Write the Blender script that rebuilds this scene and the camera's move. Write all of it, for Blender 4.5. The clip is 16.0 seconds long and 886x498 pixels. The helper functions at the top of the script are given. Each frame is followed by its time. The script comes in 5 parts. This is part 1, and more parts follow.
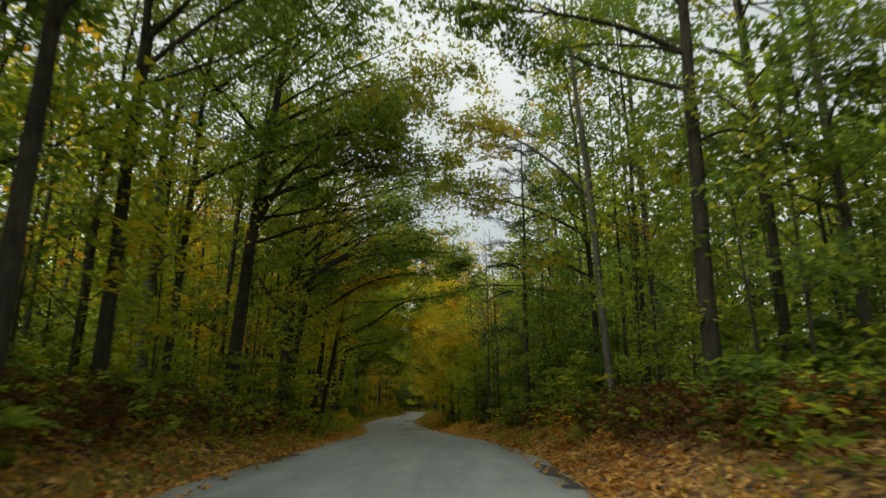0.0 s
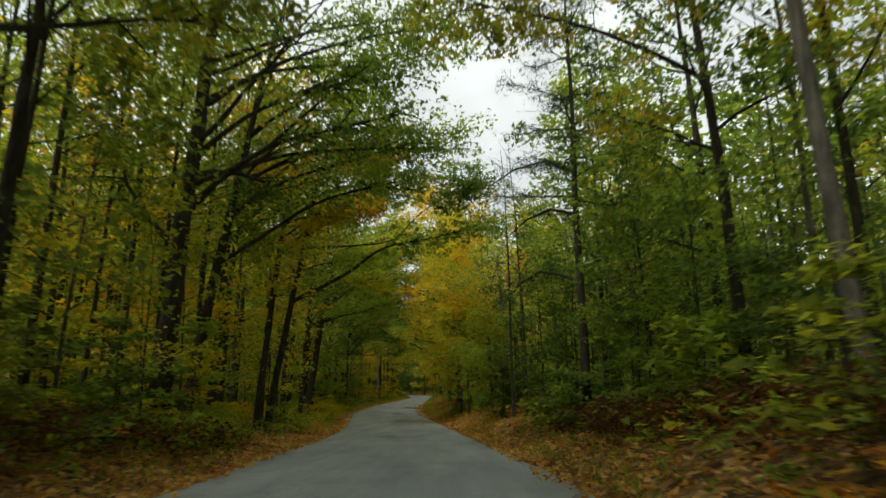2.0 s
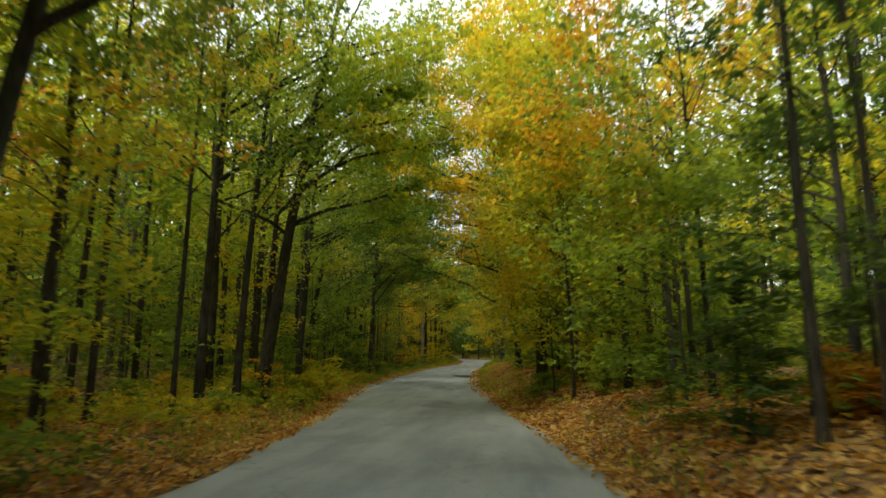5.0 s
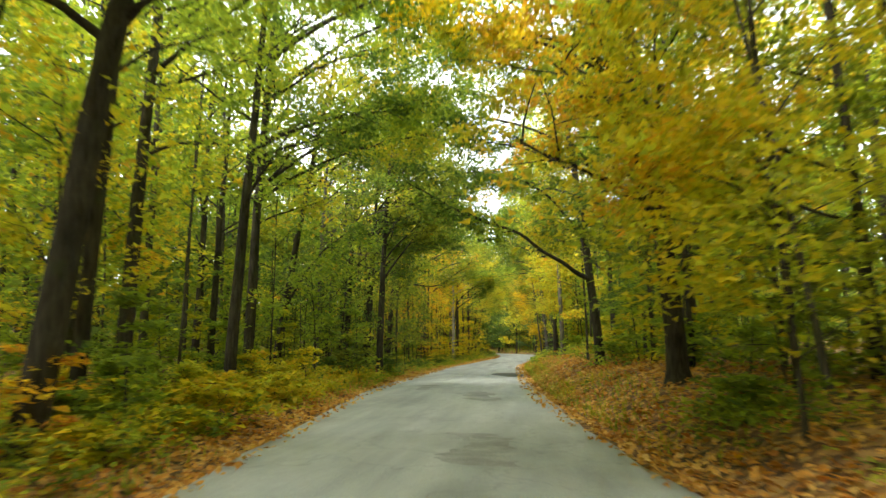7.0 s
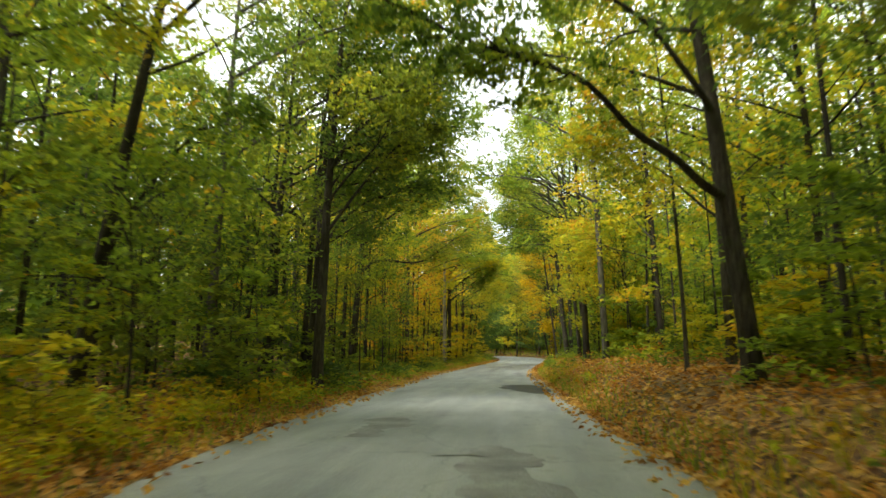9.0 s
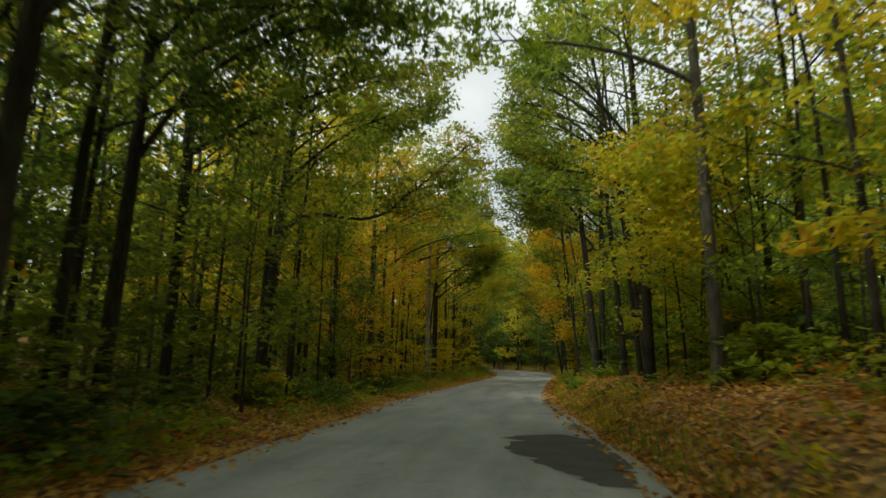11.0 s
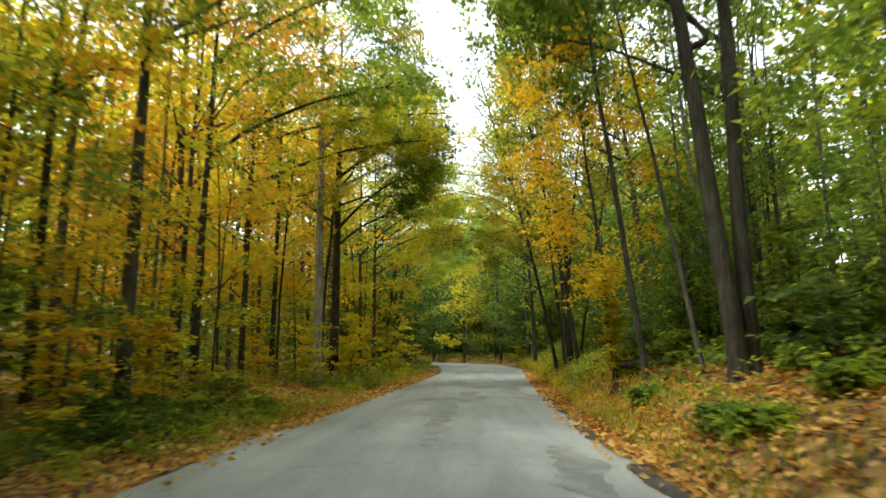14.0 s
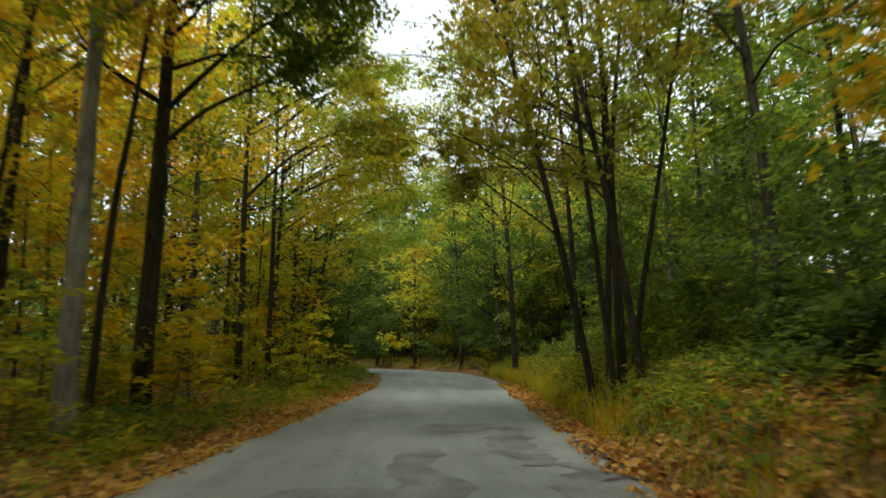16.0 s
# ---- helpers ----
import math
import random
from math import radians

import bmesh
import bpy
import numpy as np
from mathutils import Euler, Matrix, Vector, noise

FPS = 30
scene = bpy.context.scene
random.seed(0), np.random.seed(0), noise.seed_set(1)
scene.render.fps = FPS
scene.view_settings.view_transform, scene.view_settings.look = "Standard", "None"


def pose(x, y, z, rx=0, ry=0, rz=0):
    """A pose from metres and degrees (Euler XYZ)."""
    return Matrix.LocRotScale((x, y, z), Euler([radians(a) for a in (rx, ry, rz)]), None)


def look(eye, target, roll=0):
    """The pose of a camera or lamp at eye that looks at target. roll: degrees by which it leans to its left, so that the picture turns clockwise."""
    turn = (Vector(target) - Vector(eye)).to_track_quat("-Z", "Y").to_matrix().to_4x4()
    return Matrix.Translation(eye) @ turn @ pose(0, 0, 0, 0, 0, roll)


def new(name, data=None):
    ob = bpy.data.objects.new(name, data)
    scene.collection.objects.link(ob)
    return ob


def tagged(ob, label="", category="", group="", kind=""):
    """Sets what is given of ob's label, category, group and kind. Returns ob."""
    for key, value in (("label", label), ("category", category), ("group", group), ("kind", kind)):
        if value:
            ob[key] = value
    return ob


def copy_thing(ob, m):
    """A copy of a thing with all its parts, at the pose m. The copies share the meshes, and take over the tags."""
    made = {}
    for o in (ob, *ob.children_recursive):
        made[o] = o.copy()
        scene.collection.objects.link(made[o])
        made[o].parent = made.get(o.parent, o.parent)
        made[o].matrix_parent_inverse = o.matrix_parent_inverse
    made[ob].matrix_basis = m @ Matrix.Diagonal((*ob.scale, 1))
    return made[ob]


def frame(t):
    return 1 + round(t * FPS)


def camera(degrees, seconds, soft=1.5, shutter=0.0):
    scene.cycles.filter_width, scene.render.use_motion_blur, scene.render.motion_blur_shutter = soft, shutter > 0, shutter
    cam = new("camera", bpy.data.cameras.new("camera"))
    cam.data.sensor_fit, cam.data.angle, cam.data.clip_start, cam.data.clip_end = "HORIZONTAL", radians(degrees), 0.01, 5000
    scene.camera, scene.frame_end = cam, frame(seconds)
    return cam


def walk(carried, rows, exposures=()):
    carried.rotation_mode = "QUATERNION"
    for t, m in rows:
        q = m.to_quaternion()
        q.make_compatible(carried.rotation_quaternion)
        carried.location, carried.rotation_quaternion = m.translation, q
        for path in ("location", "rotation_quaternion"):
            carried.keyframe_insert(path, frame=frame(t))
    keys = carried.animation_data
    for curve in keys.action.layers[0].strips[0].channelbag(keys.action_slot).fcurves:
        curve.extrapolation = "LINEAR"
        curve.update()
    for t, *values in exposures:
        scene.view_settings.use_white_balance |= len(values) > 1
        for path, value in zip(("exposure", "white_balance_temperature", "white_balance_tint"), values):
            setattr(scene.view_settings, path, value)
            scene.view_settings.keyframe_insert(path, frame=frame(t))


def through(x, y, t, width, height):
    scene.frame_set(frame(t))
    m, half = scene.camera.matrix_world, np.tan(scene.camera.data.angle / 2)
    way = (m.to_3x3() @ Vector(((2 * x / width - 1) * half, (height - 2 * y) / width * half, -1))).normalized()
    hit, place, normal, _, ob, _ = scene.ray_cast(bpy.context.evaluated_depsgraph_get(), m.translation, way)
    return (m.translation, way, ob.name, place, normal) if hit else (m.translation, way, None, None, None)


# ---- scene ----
# The camera: a windscreen mount in a car on a narrow forest road.
cam = camera(70.0, 16.0, soft=1.45, shutter=0.5)
walk(cam, [
    (0.0, pose(0.001, 0.000, 1.300, 104.162, -0.450, 0.055)),
    (0.5, pose(0.073, 2.712, 1.412, 104.028, -0.402, 0.404)),
    (1.0, pose(0.109, 5.333, 1.440, 103.652, -0.235, 0.170)),
    (1.5, pose(0.155, 7.914, 1.495, 103.277, 0.027, 0.516)),
    (2.0, pose(0.184, 10.512, 1.531, 102.603, 0.265, 0.807)),
    (2.5, pose(0.185, 13.199, 1.542, 102.021, 0.336, 1.499)),
    (3.0, pose(0.125, 16.086, 1.526, 101.509, 0.278, 2.340)),
    (3.5, pose(-0.022, 18.982, 1.471, 100.934, 0.403, 3.138)),
    (4.0, pose(-0.210, 21.924, 1.446, 100.407, -0.033, 4.061)),
    (6.5, pose(-1.663, 36.382, 1.251, 98.815, 0.086, 7.630)),
    (7.0, pose(-2.037, 39.309, 1.180, 99.053, 0.006, 8.473)),
    (7.5, pose(-2.423, 42.242, 1.107, 99.131, -0.107, 8.842)),
    (8.0, pose(-2.781, 45.139, 1.101, 99.112, -0.179, 8.044)),
    (8.5, pose(-3.145, 48.036, 1.086, 99.139, -0.171, 7.833)),
    (11.0, pose(-4.170, 62.862, 1.165, 100.292, -1.195, 7.543)),
    (11.5, pose(-4.512, 65.858, 1.192, 100.373, -0.930, 6.368)),
    (12.0, pose(-4.754, 68.925, 1.180, 100.360, -0.358, 5.760)),
    (12.5, pose(-4.937, 71.988, 1.166, 100.075, -0.067, 4.947)),
    (13.0, pose(-5.156, 74.977, 1.126, 99.814, 0.093, 3.534)),
    (13.5, pose(-5.294, 77.870, 1.161, 99.786, 0.185, 2.982)),
    (14.0, pose(-5.395, 80.776, 1.150, 99.675, 0.413, 1.935)),
    (14.5, pose(-5.425, 83.666, 1.155, 99.833, 0.689, 1.013)),
    (15.0, pose(-5.407, 86.659, 1.157, 100.076, 0.489, 0.398)),
    (15.5, pose(-5.377, 89.712, 1.172, 100.157, 0.440, -1.212)),
    (16.0, pose(-5.267, 92.689, 1.221, 99.976, 0.341, -2.352)),
], exposures=[
    (0.0, -0.64, 6850, 3), (1.5, -0.53, 6850, 3), (2.6, -0.24, 6850, 3), (4.2, 0.04, 6850, 3), (6.4, 0.75, 6850, 3), (7.2, 1.44, 6850, 3), (8.2, 1.20, 6850, 3), (8.6, 1.10, 6850, 3), (10.9, -0.45, 6850, 3), (11.6, -0.21, 6850, 3), (12.4, 0.53, 6750, 3), (13.5, 0.94, 6550, 3), (14.6, 0.29, 6500, 3), (16.0, -0.03, 6500, 3)])

# Overcast sky with thin breaks, and a weak wide sun.
SUN_UP, SUN_ROUND = 57.0, 234.0
w = bpy.data.worlds.new("sky")
scene.world = w
w.use_nodes = True
wn, wl = w.node_tree.nodes, w.node_tree.links
sky = wn.new("ShaderNodeTexSky")
sky.sky_type, sky.sun_disc = "NISHITA", False
sky.sun_elevation, sky.sun_rotation = radians(SUN_UP), radians(SUN_ROUND)
sky.air_density, sky.dust_density = 1.0, 3.0
cloud = wn.new("ShaderNodeTexNoise")
cloud.inputs["Scale"].default_value, cloud.inputs["Detail"].default_value = 2.6, 5.0
ramp = wn.new("ShaderNodeValToRGB")
ramp.color_ramp.elements[0].position, ramp.color_ramp.elements[1].position = 0.38, 0.56
ramp.color_ramp.elements[0].color = (0.62, 0.62, 0.62, 1)
mix = wn.new("ShaderNodeMix")
mix.data_type = "RGBA"
mix.inputs[7].default_value = (13.5, 14.2, 15.0, 1)
coord = wn.new("ShaderNodeTexCoord")
wl.new(coord.outputs["Generated"], cloud.inputs["Vector"])
wl.new(cloud.outputs["Fac"], ramp.inputs[0])
wl.new(ramp.outputs[0], mix.inputs[0])
wl.new(sky.outputs[0], mix.inputs[6])
wl.new(mix.outputs[2], wn["Background"].inputs[0])
wn["Background"].inputs[1].default_value = 0.10
sun = new("sun", bpy.data.lights.new("sun", "SUN"))
sun.data.energy, sun.data.angle, sun.data.color = 3.0, radians(24), (1.0, 0.95, 0.86)
sun.matrix_world = look((60 * math.sin(radians(SUN_ROUND)), 60 * math.cos(radians(SUN_ROUND)), 60 * math.tan(radians(SUN_UP))), (0, 0, 0))


# ---- materials ----
def material(name, rough=0.8):
    m = bpy.data.materials.new(name)
    m.use_nodes = True
    return m, m.node_tree.nodes, m.node_tree.links, m.node_tree.nodes["Principled BSDF"]


def noise_node(n, l, vec, scale, detail=4.0, rough=0.55):
    t = n.new("ShaderNodeTexNoise")
    t.inputs["Scale"].default_value, t.inputs["Detail"].default_value, t.inputs["Roughness"].default_value = scale, detail, rough
    l.new(vec, t.inputs["Vector"])
    return t.outputs["Fac"]


def ramp_node(n, l, fac, *stops):
    r = n.new("ShaderNodeValToRGB")
    e = r.color_ramp.elements
    while len(e) < len(stops):
        e.new(0.5)
    for k, (p, c) in enumerate(stops):
        e[k].position, e[k].color = p, (*c, 1)
    l.new(fac, r.inputs[0])
    return r.outputs[0]


def mix_node(n, l, fac, a, b, kind="MIX"):
    m = n.new("ShaderNodeMix")
    m.data_type, m.blend_type = "RGBA", kind
    for sock, v in ((m.inputs[0], fac), (m.inputs[6], a), (m.inputs[7], b)):
        if isinstance(v, (int, float)):
            sock.default_value = v
        elif isinstance(v, tuple):
            sock.default_value = (*v, 1)
        else:
            l.new(v, sock)
    return m.outputs[2]


def bump_node(n, l, height, strength, distance, bsdf):
    b = n.new("ShaderNodeBump")
    b.inputs["Strength"].default_value, b.inputs["Distance"].default_value = strength, distance
    l.new(height, b.inputs["Height"])
    l.new(b.outputs[0], bsdf.inputs["Normal"])


def leaf_material(name, stops, through=0.62):
    """Thin leaves: each leaf takes its own colour; light comes through."""
    m, n, l, p = material(name)
    geo, info = n.new("ShaderNodeNewGeometry"), n.new("ShaderNodeObjectInfo")
    tc = n.new("ShaderNodeTexCoord")
    drift = noise_node(n, l, tc.outputs["Object"], 0.55, 2.0)
    add = n.new("ShaderNodeMath")
    add.operation = "MULTIPLY_ADD"
    l.new(drift, add.inputs[0])
    add.inputs[1].default_value = 1.5
    add.inputs[2].default_value = -0.52
    add2 = n.new("ShaderNodeMath")
    add2.operation = "ADD"
    own = n.new("ShaderNodeMath")
    own.operation = "MULTIPLY"
    own.inputs[1].default_value = 0.55
    l.new(geo.outputs["Random Per Island"], own.inputs[0])
    l.new(own.outputs[0], add2.inputs[0])
    l.new(add.outputs[0], add2.inputs[1])
    add3 = n.new("ShaderNodeMath")
    add3.operation = "MULTIPLY_ADD"
    l.new(info.outputs["Random"], add3.inputs[0])
    add3.inputs[1].default_value = 0.24
    l.new(add2.outputs[0], add3.inputs[2])
    sub = n.new("ShaderNodeMath")
    sub.operation = "SUBTRACT"
    l.new(add3.outputs[0], sub.inputs[0])
    sub.inputs[1].default_value = 0.12
    col = ramp_node(n, l, sub.outputs[0], *stops)
    vein = noise_node(n, l, tc.outputs["Object"], 30.0, 2.0)
    col = mix_node(n, l, 0.35, col, ramp_node(n, l, vein, (0.3, (0.35, 0.35, 0.35)), (0.7, (1.25, 1.25, 1.2))), "MULTIPLY")
    l.new(col, p.inputs["Base Color"])
    p.inputs["Roughness"].default_value = 0.6
    p.inputs["Specular IOR Level"].default_value = 0.12
    tr = n.new("ShaderNodeBsdfTranslucent")
    l.new(mix_node(n, l, 1.0, col, (1.75, 1.7, 0.9), "MULTIPLY"), tr.inputs["Color"])
    ms = n.new("ShaderNodeMixShader")
    ms.inputs[0].default_value = through
    l.new(p.outputs[0], ms.inputs[1])
    l.new(tr.outputs[0], ms.inputs[2])
    l.new(ms.outputs[0], n["Material Output"].inputs["Surface"])
    return m


DEEP, GREEN, LIME = (0.055, 0.092, 0.034), (0.108, 0.172, 0.05), (0.22, 0.30, 0.055)
STRAW, GOLD, AMBER, RUST, BROWN = (0.36, 0.39, 0.055), (0.55, 0.43, 0.05), (0.55, 0.29, 0.045), (0.36, 0.13, 0.04), (0.16, 0.075, 0.022)
LEAF = {
    "dark": leaf_material("leaf_dark_green", ((0.1, DEEP), (0.6, GREEN), (1.0, LIME)), 0.42),
    "green": leaf_material("leaf_green", ((0.0, DEEP), (0.45, GREEN), (0.8, LIME), (1.0, STRAW))),
    "olive": leaf_material("leaf_olive", ((0.0, GREEN), (0.5, (0.16, 0.19, 0.045)), (0.85, STRAW), (1.0, AMBER))),
    "bronze": leaf_material("leaf_olive_gold", ((0.0, (0.12, 0.155, 0.042)), (0.4, (0.22, 0.235, 0.048)), (0.8, (0.37, 0.32, 0.05)), (1.0, (0.5, 0.34, 0.05)))),
    "lime": leaf_material("leaf_yellow_green", ((0.0, GREEN), (0.5, LIME), (0.9, STRAW), (1.0, GOLD))),
    "yellow": leaf_material("leaf_yellow", ((0.0, LIME), (0.35, STRAW), (0.75, GOLD), (1.0, AMBER))),
    "orange": leaf_material("leaf_orange", ((0.0, STRAW), (0.35, GOLD), (0.7, AMBER), (1.0, RUST))),
    "gold": leaf_material("leaf_gold", ((0.0, STRAW), (0.4, (0.62, 0.47, 0.035)), (0.8, (0.66, 0.42, 0.035)), (1.0, AMBER)), 0.58),
    "rust": leaf_material("leaf_rust", ((0.0, LIME), (0.3, AMBER), (0.7, RUST), (1.0, BROWN))),
    "pine": leaf_material("needle_green", ((0.0, (0.03, 0.06, 0.028)), (0.7, (0.06, 0.11, 0.05)), (1.0, (0.09, 0.15, 0.065))), 0.25),
}
LEAF_WORDS = {"dark": "dark green", "green": "green", "olive": "olive green", "bronze": "olive gold", "lime": "yellow-green", "yellow": "yellow", "orange": "orange and gold", "gold": "golden yellow", "rust": "rust red"}


def bark_material(name, dark, light, scale=1.0):
    m, n, l, p = material(name)
    tc, info = n.new("ShaderNodeTexCoord"), n.new("ShaderNodeObjectInfo")
    mp = n.new("ShaderNodeMapping")
    mp.inputs["Scale"].default_value = (22 * scale, 22 * scale, 3.2 * scale)
    l.new(tc.outputs["Object"], mp.inputs["Vector"])
    ridge = noise_node(n, l, mp.outputs[0], 1.0, 5.0, 0.65)
    blotch = noise_node(n, l, tc.outputs["Object"], 1.7, 3.0)
    col = ramp_node(n, l, ridge, (0.32, dark), (0.68, light))
    col = mix_node(n, l, 1.0, col, ramp_node(n, l, blotch, (0.3, (0.6, 0.6, 0.6)), (0.7, (1.25, 1.22, 1.15))), "MULTIPLY")
    moss = ramp_node(n, l, noise_node(n, l, tc.outputs["Object"], 2.6, 4.0), (0.56, (0, 0, 0)), (0.7, (0.45, 0.45, 0.45)))
    col = mix_node(n, l, moss, col, (0.05, 0.065, 0.03))
    l.new(col, p.inputs["Base Color"])
    p.inputs["Roughness"].default_value = 0.92
    p.inputs["Specular IOR Level"].default_value = 0.15
    bump_node(n, l, ridge, 0.9, 0.025, p)
    return m


BARK = {
    "dark": bark_material("bark_dark", (0.024, 0.021, 0.017), (0.088, 0.079, 0.064)),
    "brown": bark_material("bark_brown", (0.040, 0.036, 0.030), (0.135, 0.124, 0.106)),
    "grey": bark_material("bark_grey", (0.07, 0.065, 0.057), (0.20, 0.188, 0.166), 0.7),
    "pale": bark_material("bark_pale", (0.17, 0.162, 0.148), (0.46, 0.44, 0.405), 0.6),
}
BARK_WORDS = {"dark": "dark furrowed", "brown": "brown", "grey": "grey", "pale": "pale grey"}


def asphalt_material():
    m, n, l, p = material("asphalt_worn")
    tc = n.new("ShaderNodeTexCoord")
    v = tc.outputs["Object"]
    grain = noise_node(n, l, v, 60.0, 4.0, 0.7)
    mp = n.new("ShaderNodeMapping")
    mp.inputs["Scale"].default_value = (1.6, 0.22, 1.0)
    l.new(v, mp.inputs["Vector"])
    streak = noise_node(n, l, mp.outputs[0], 1.0, 5.0, 0.6)
    stain = noise_node(n, l, v, 0.65, 5.0, 0.6)
    col = ramp_node(n, l, grain, (0.25, (0.245, 0.263, 0.272)), (0.75, (0.465, 0.495, 0.508)))
    col = mix_node(n, l, 1.0, col, ramp_node(n, l, streak, (0.3, (0.72, 0.73, 0.74)), (0.7, (1.14, 1.13, 1.1))), "MULTIPLY")
    col = mix_node(n, l, 1.0, col, ramp_node(n, l, stain, (0.34, (0.80, 0.80, 0.80)), (0.52, (1.0, 1.0, 1.0)), (0.75, (1.06, 1.06, 1.05))), "MULTIPLY")
    vor = n.new("ShaderNodeTexVoronoi")
    vor.feature = "DISTANCE_TO_EDGE"
    vor.inputs["Scale"].default_value = 0.42
    warp = n.new("ShaderNodeVectorMath")
    warp.operation = "ADD"
    wn2 = n.new("ShaderNodeTexNoise")
    wn2.inputs["Scale"].default_value = 1.6
    l.new(v, wn2.inputs["Vector"])
    l.new(v, warp.inputs[0])
    l.new(wn2.outputs["Color"], warp.inputs[1])
    l.new(warp.outputs[0], vor.inputs["Vector"])
    crack = ramp_node(n, l, vor.outputs["Distance"], (0.0, (0.35, 0.35, 0.35)), (0.012, (1, 1, 1)))
    col = mix_node(n, l, 0.3, col, crack, "MULTIPLY")
    l.new(col, p.inputs["Base Color"])
    l.new(ramp_node(n, l, stain, (0.3, (0.55, 0.55, 0.55)), (0.7, (0.82, 0.82, 0.82))), p.inputs["Roughness"])
    p.inputs["Specular IOR Level"].default_value = 0.4
    bump_node(n, l, grain, 0.5, 0.006, p)
    return m


def patch_material(name, k):
    m, n, l, p = material(name)
    tc = n.new("ShaderNodeTexCoord")
    g = noise_node(n, l, tc.outputs["Object"], 50.0, 4.0, 0.7)
    s = noise_node(n, l, tc.outputs["Object"], 1.8, 4.0)
    col = ramp_node(n, l, g, (0.3, (0.028, 0.029, 0.031)), (0.7, (0.075, 0.077, 0.078)))
    col = mix_node(n, l, 1.0, col, ramp_node(n, l, s, (0.3, (0.7 * k, 0.7 * k, 0.7 * k)), (0.7, (1.5 * k, 1.5 * k, 1.45 * k))), "MULTIPLY")
    l.new(col, p.inputs["Base Color"])
    p.inputs["Roughness"].default_value = 0.7
    bump_node(n, l, g, 0.5, 0.006, p)
    return m


def litter_material():
    """Forest floor: leaf-sized scraps of brown, tan and rust over dark soil, with mossy places."""
    m, n, l, p = material("leaf_litter")
    tc = n.new("ShaderNodeTexCoord")
    v = tc.outputs["Object"]
    vor = n.new("ShaderNodeTexVoronoi")
    vor.inputs["Scale"].default_value = 9.0
    l.new(v, vor.inputs["Vector"])
    sep = n.new("ShaderNodeSeparateColor")
    l.new(vor.outputs["Color"], sep.inputs[0])
    col = ramp_node(n, l, sep.outputs[0], (0.0, (0.04, 0.023, 0.012)), (0.35, (0.155, 0.074, 0.025)), (0.65, (0.31, 0.165, 0.05)), (0.88, (0.47, 0.3, 0.1)), (1.0, (0.43, 0.21, 0.036)))
    big = noise_node(n, l, v, 0.5, 4.0)
    col = mix_node(n, l, ramp_node(n, l, big, (0.46, (0, 0, 0)), (0.7, (0.4, 0.4, 0.4))), col, (0.05, 0.04, 0.02))
    green = noise_node(n, l, v, 0.33, 5.0)
    col = mix_node(n, l, ramp_node(n, l, green, (0.55, (0, 0, 0)), (0.72, (0.5, 0.5, 0.5))), col, (0.045, 0.06, 0.012))
    l.new(col, p.inputs["Base Color"])
    p.inputs["Roughness"].default_value = 0.9
    bump_node(n, l, vor.outputs["Distance"], 0.8, 0.03, p)
    return m


ASPHALT, PATCH, WORN, LITTER = asphalt_material(), patch_material("asphalt_dark_patch", 1.0), patch_material("asphalt_worn_patch", 4.3), litter_material()
FALLEN = leaf_material("fallen_leaves", ((0.0, (0.14, 0.055, 0.018)), (0.25, (0.41, 0.18, 0.042)), (0.5, (0.6, 0.32, 0.082)), (0.75, (0.66, 0.43, 0.15)), (1.0, (0.64, 0.4, 0.048))), 0.22)


# ---- the lie of the land ----
ROAD_Y = (-40, 0, 8, 14, 20, 28, 34, 42, 48, 54, 60, 66, 72, 78, 84, 90, 96, 102, 108, 115, 123, 131, 139, 147, 156, 168)
ROAD_X = (-0.4, -0.6, -0.7, -0.71, -0.88, -1.3, -1.8, -2.56, -3.38, -4.22, -4.86, -5.18, -5.42, -5.72, -5.98, -6.02, -5.78, -5.4, -4.98, -4.55, -4.3, -4.9, -7.6, -12.4, -20.0, -33.0)
HILL_Y = (-40, -6, 0, 6, 12, 18, 24, 30, 36, 42, 48, 54, 60, 72, 84, 96, 108, 120, 132, 168, 400)
HILL_Z = (-0.3, -0.02, 0.08, 0.22, 0.31, 0.31, 0.20, 0.06, -0.08, -0.17, -0.20, -0.18, -0.14, -0.12, -0.13, -0.06, 0.10, 0.30, 0.48, 0.75, 2.5)
HALF = 2.68


def smooth_line(xs, ys):
    fine = np.arange(xs[0], xs[-1] + 0.5, 0.5)
    raw = np.interp(fine, xs, ys)
    pad = np.pad(raw, 12, mode="edge")
    pad[:12] = raw[0] - (raw[1] - raw[0]) * np.arange(12, 0, -1)
    pad[-12:] = raw[-1] + (raw[-1] - raw[-2]) * np.arange(1, 13)
    k = np.hanning(15)
    k /= k.sum()
    return fine, np.convolve(pad, k, "same")[12:-12]


RX, HZ = smooth_line(ROAD_Y, ROAD_X), smooth_line(HILL_Y, HILL_Z)


def road_x(y):
    y = np.asarray(y, float)
    return np.interp(y, *RX) + np.where(y > 168, (y - 168) * -1.1, 0.0)


def half_road(y):
    """Half the width of the asphalt that the drifted leaves leave bare."""
    return np.interp(y, (0, 10, 30, 44, 54, 72, 82, 90, 100, 112, 130), (2.8, 2.78, 2.5, 2.52, 2.76, 2.82, 2.82, 2.72, 2.53, 2.42, 2.5))


def off_road(x, y):
    """Distance from the road's middle line, to the right."""
    slope = (road_x(np.asarray(y) + 0.5) - road_x(np.asarray(y) - 0.5))
    return (x - road_x(y)) / np.sqrt(1 + slope ** 2)


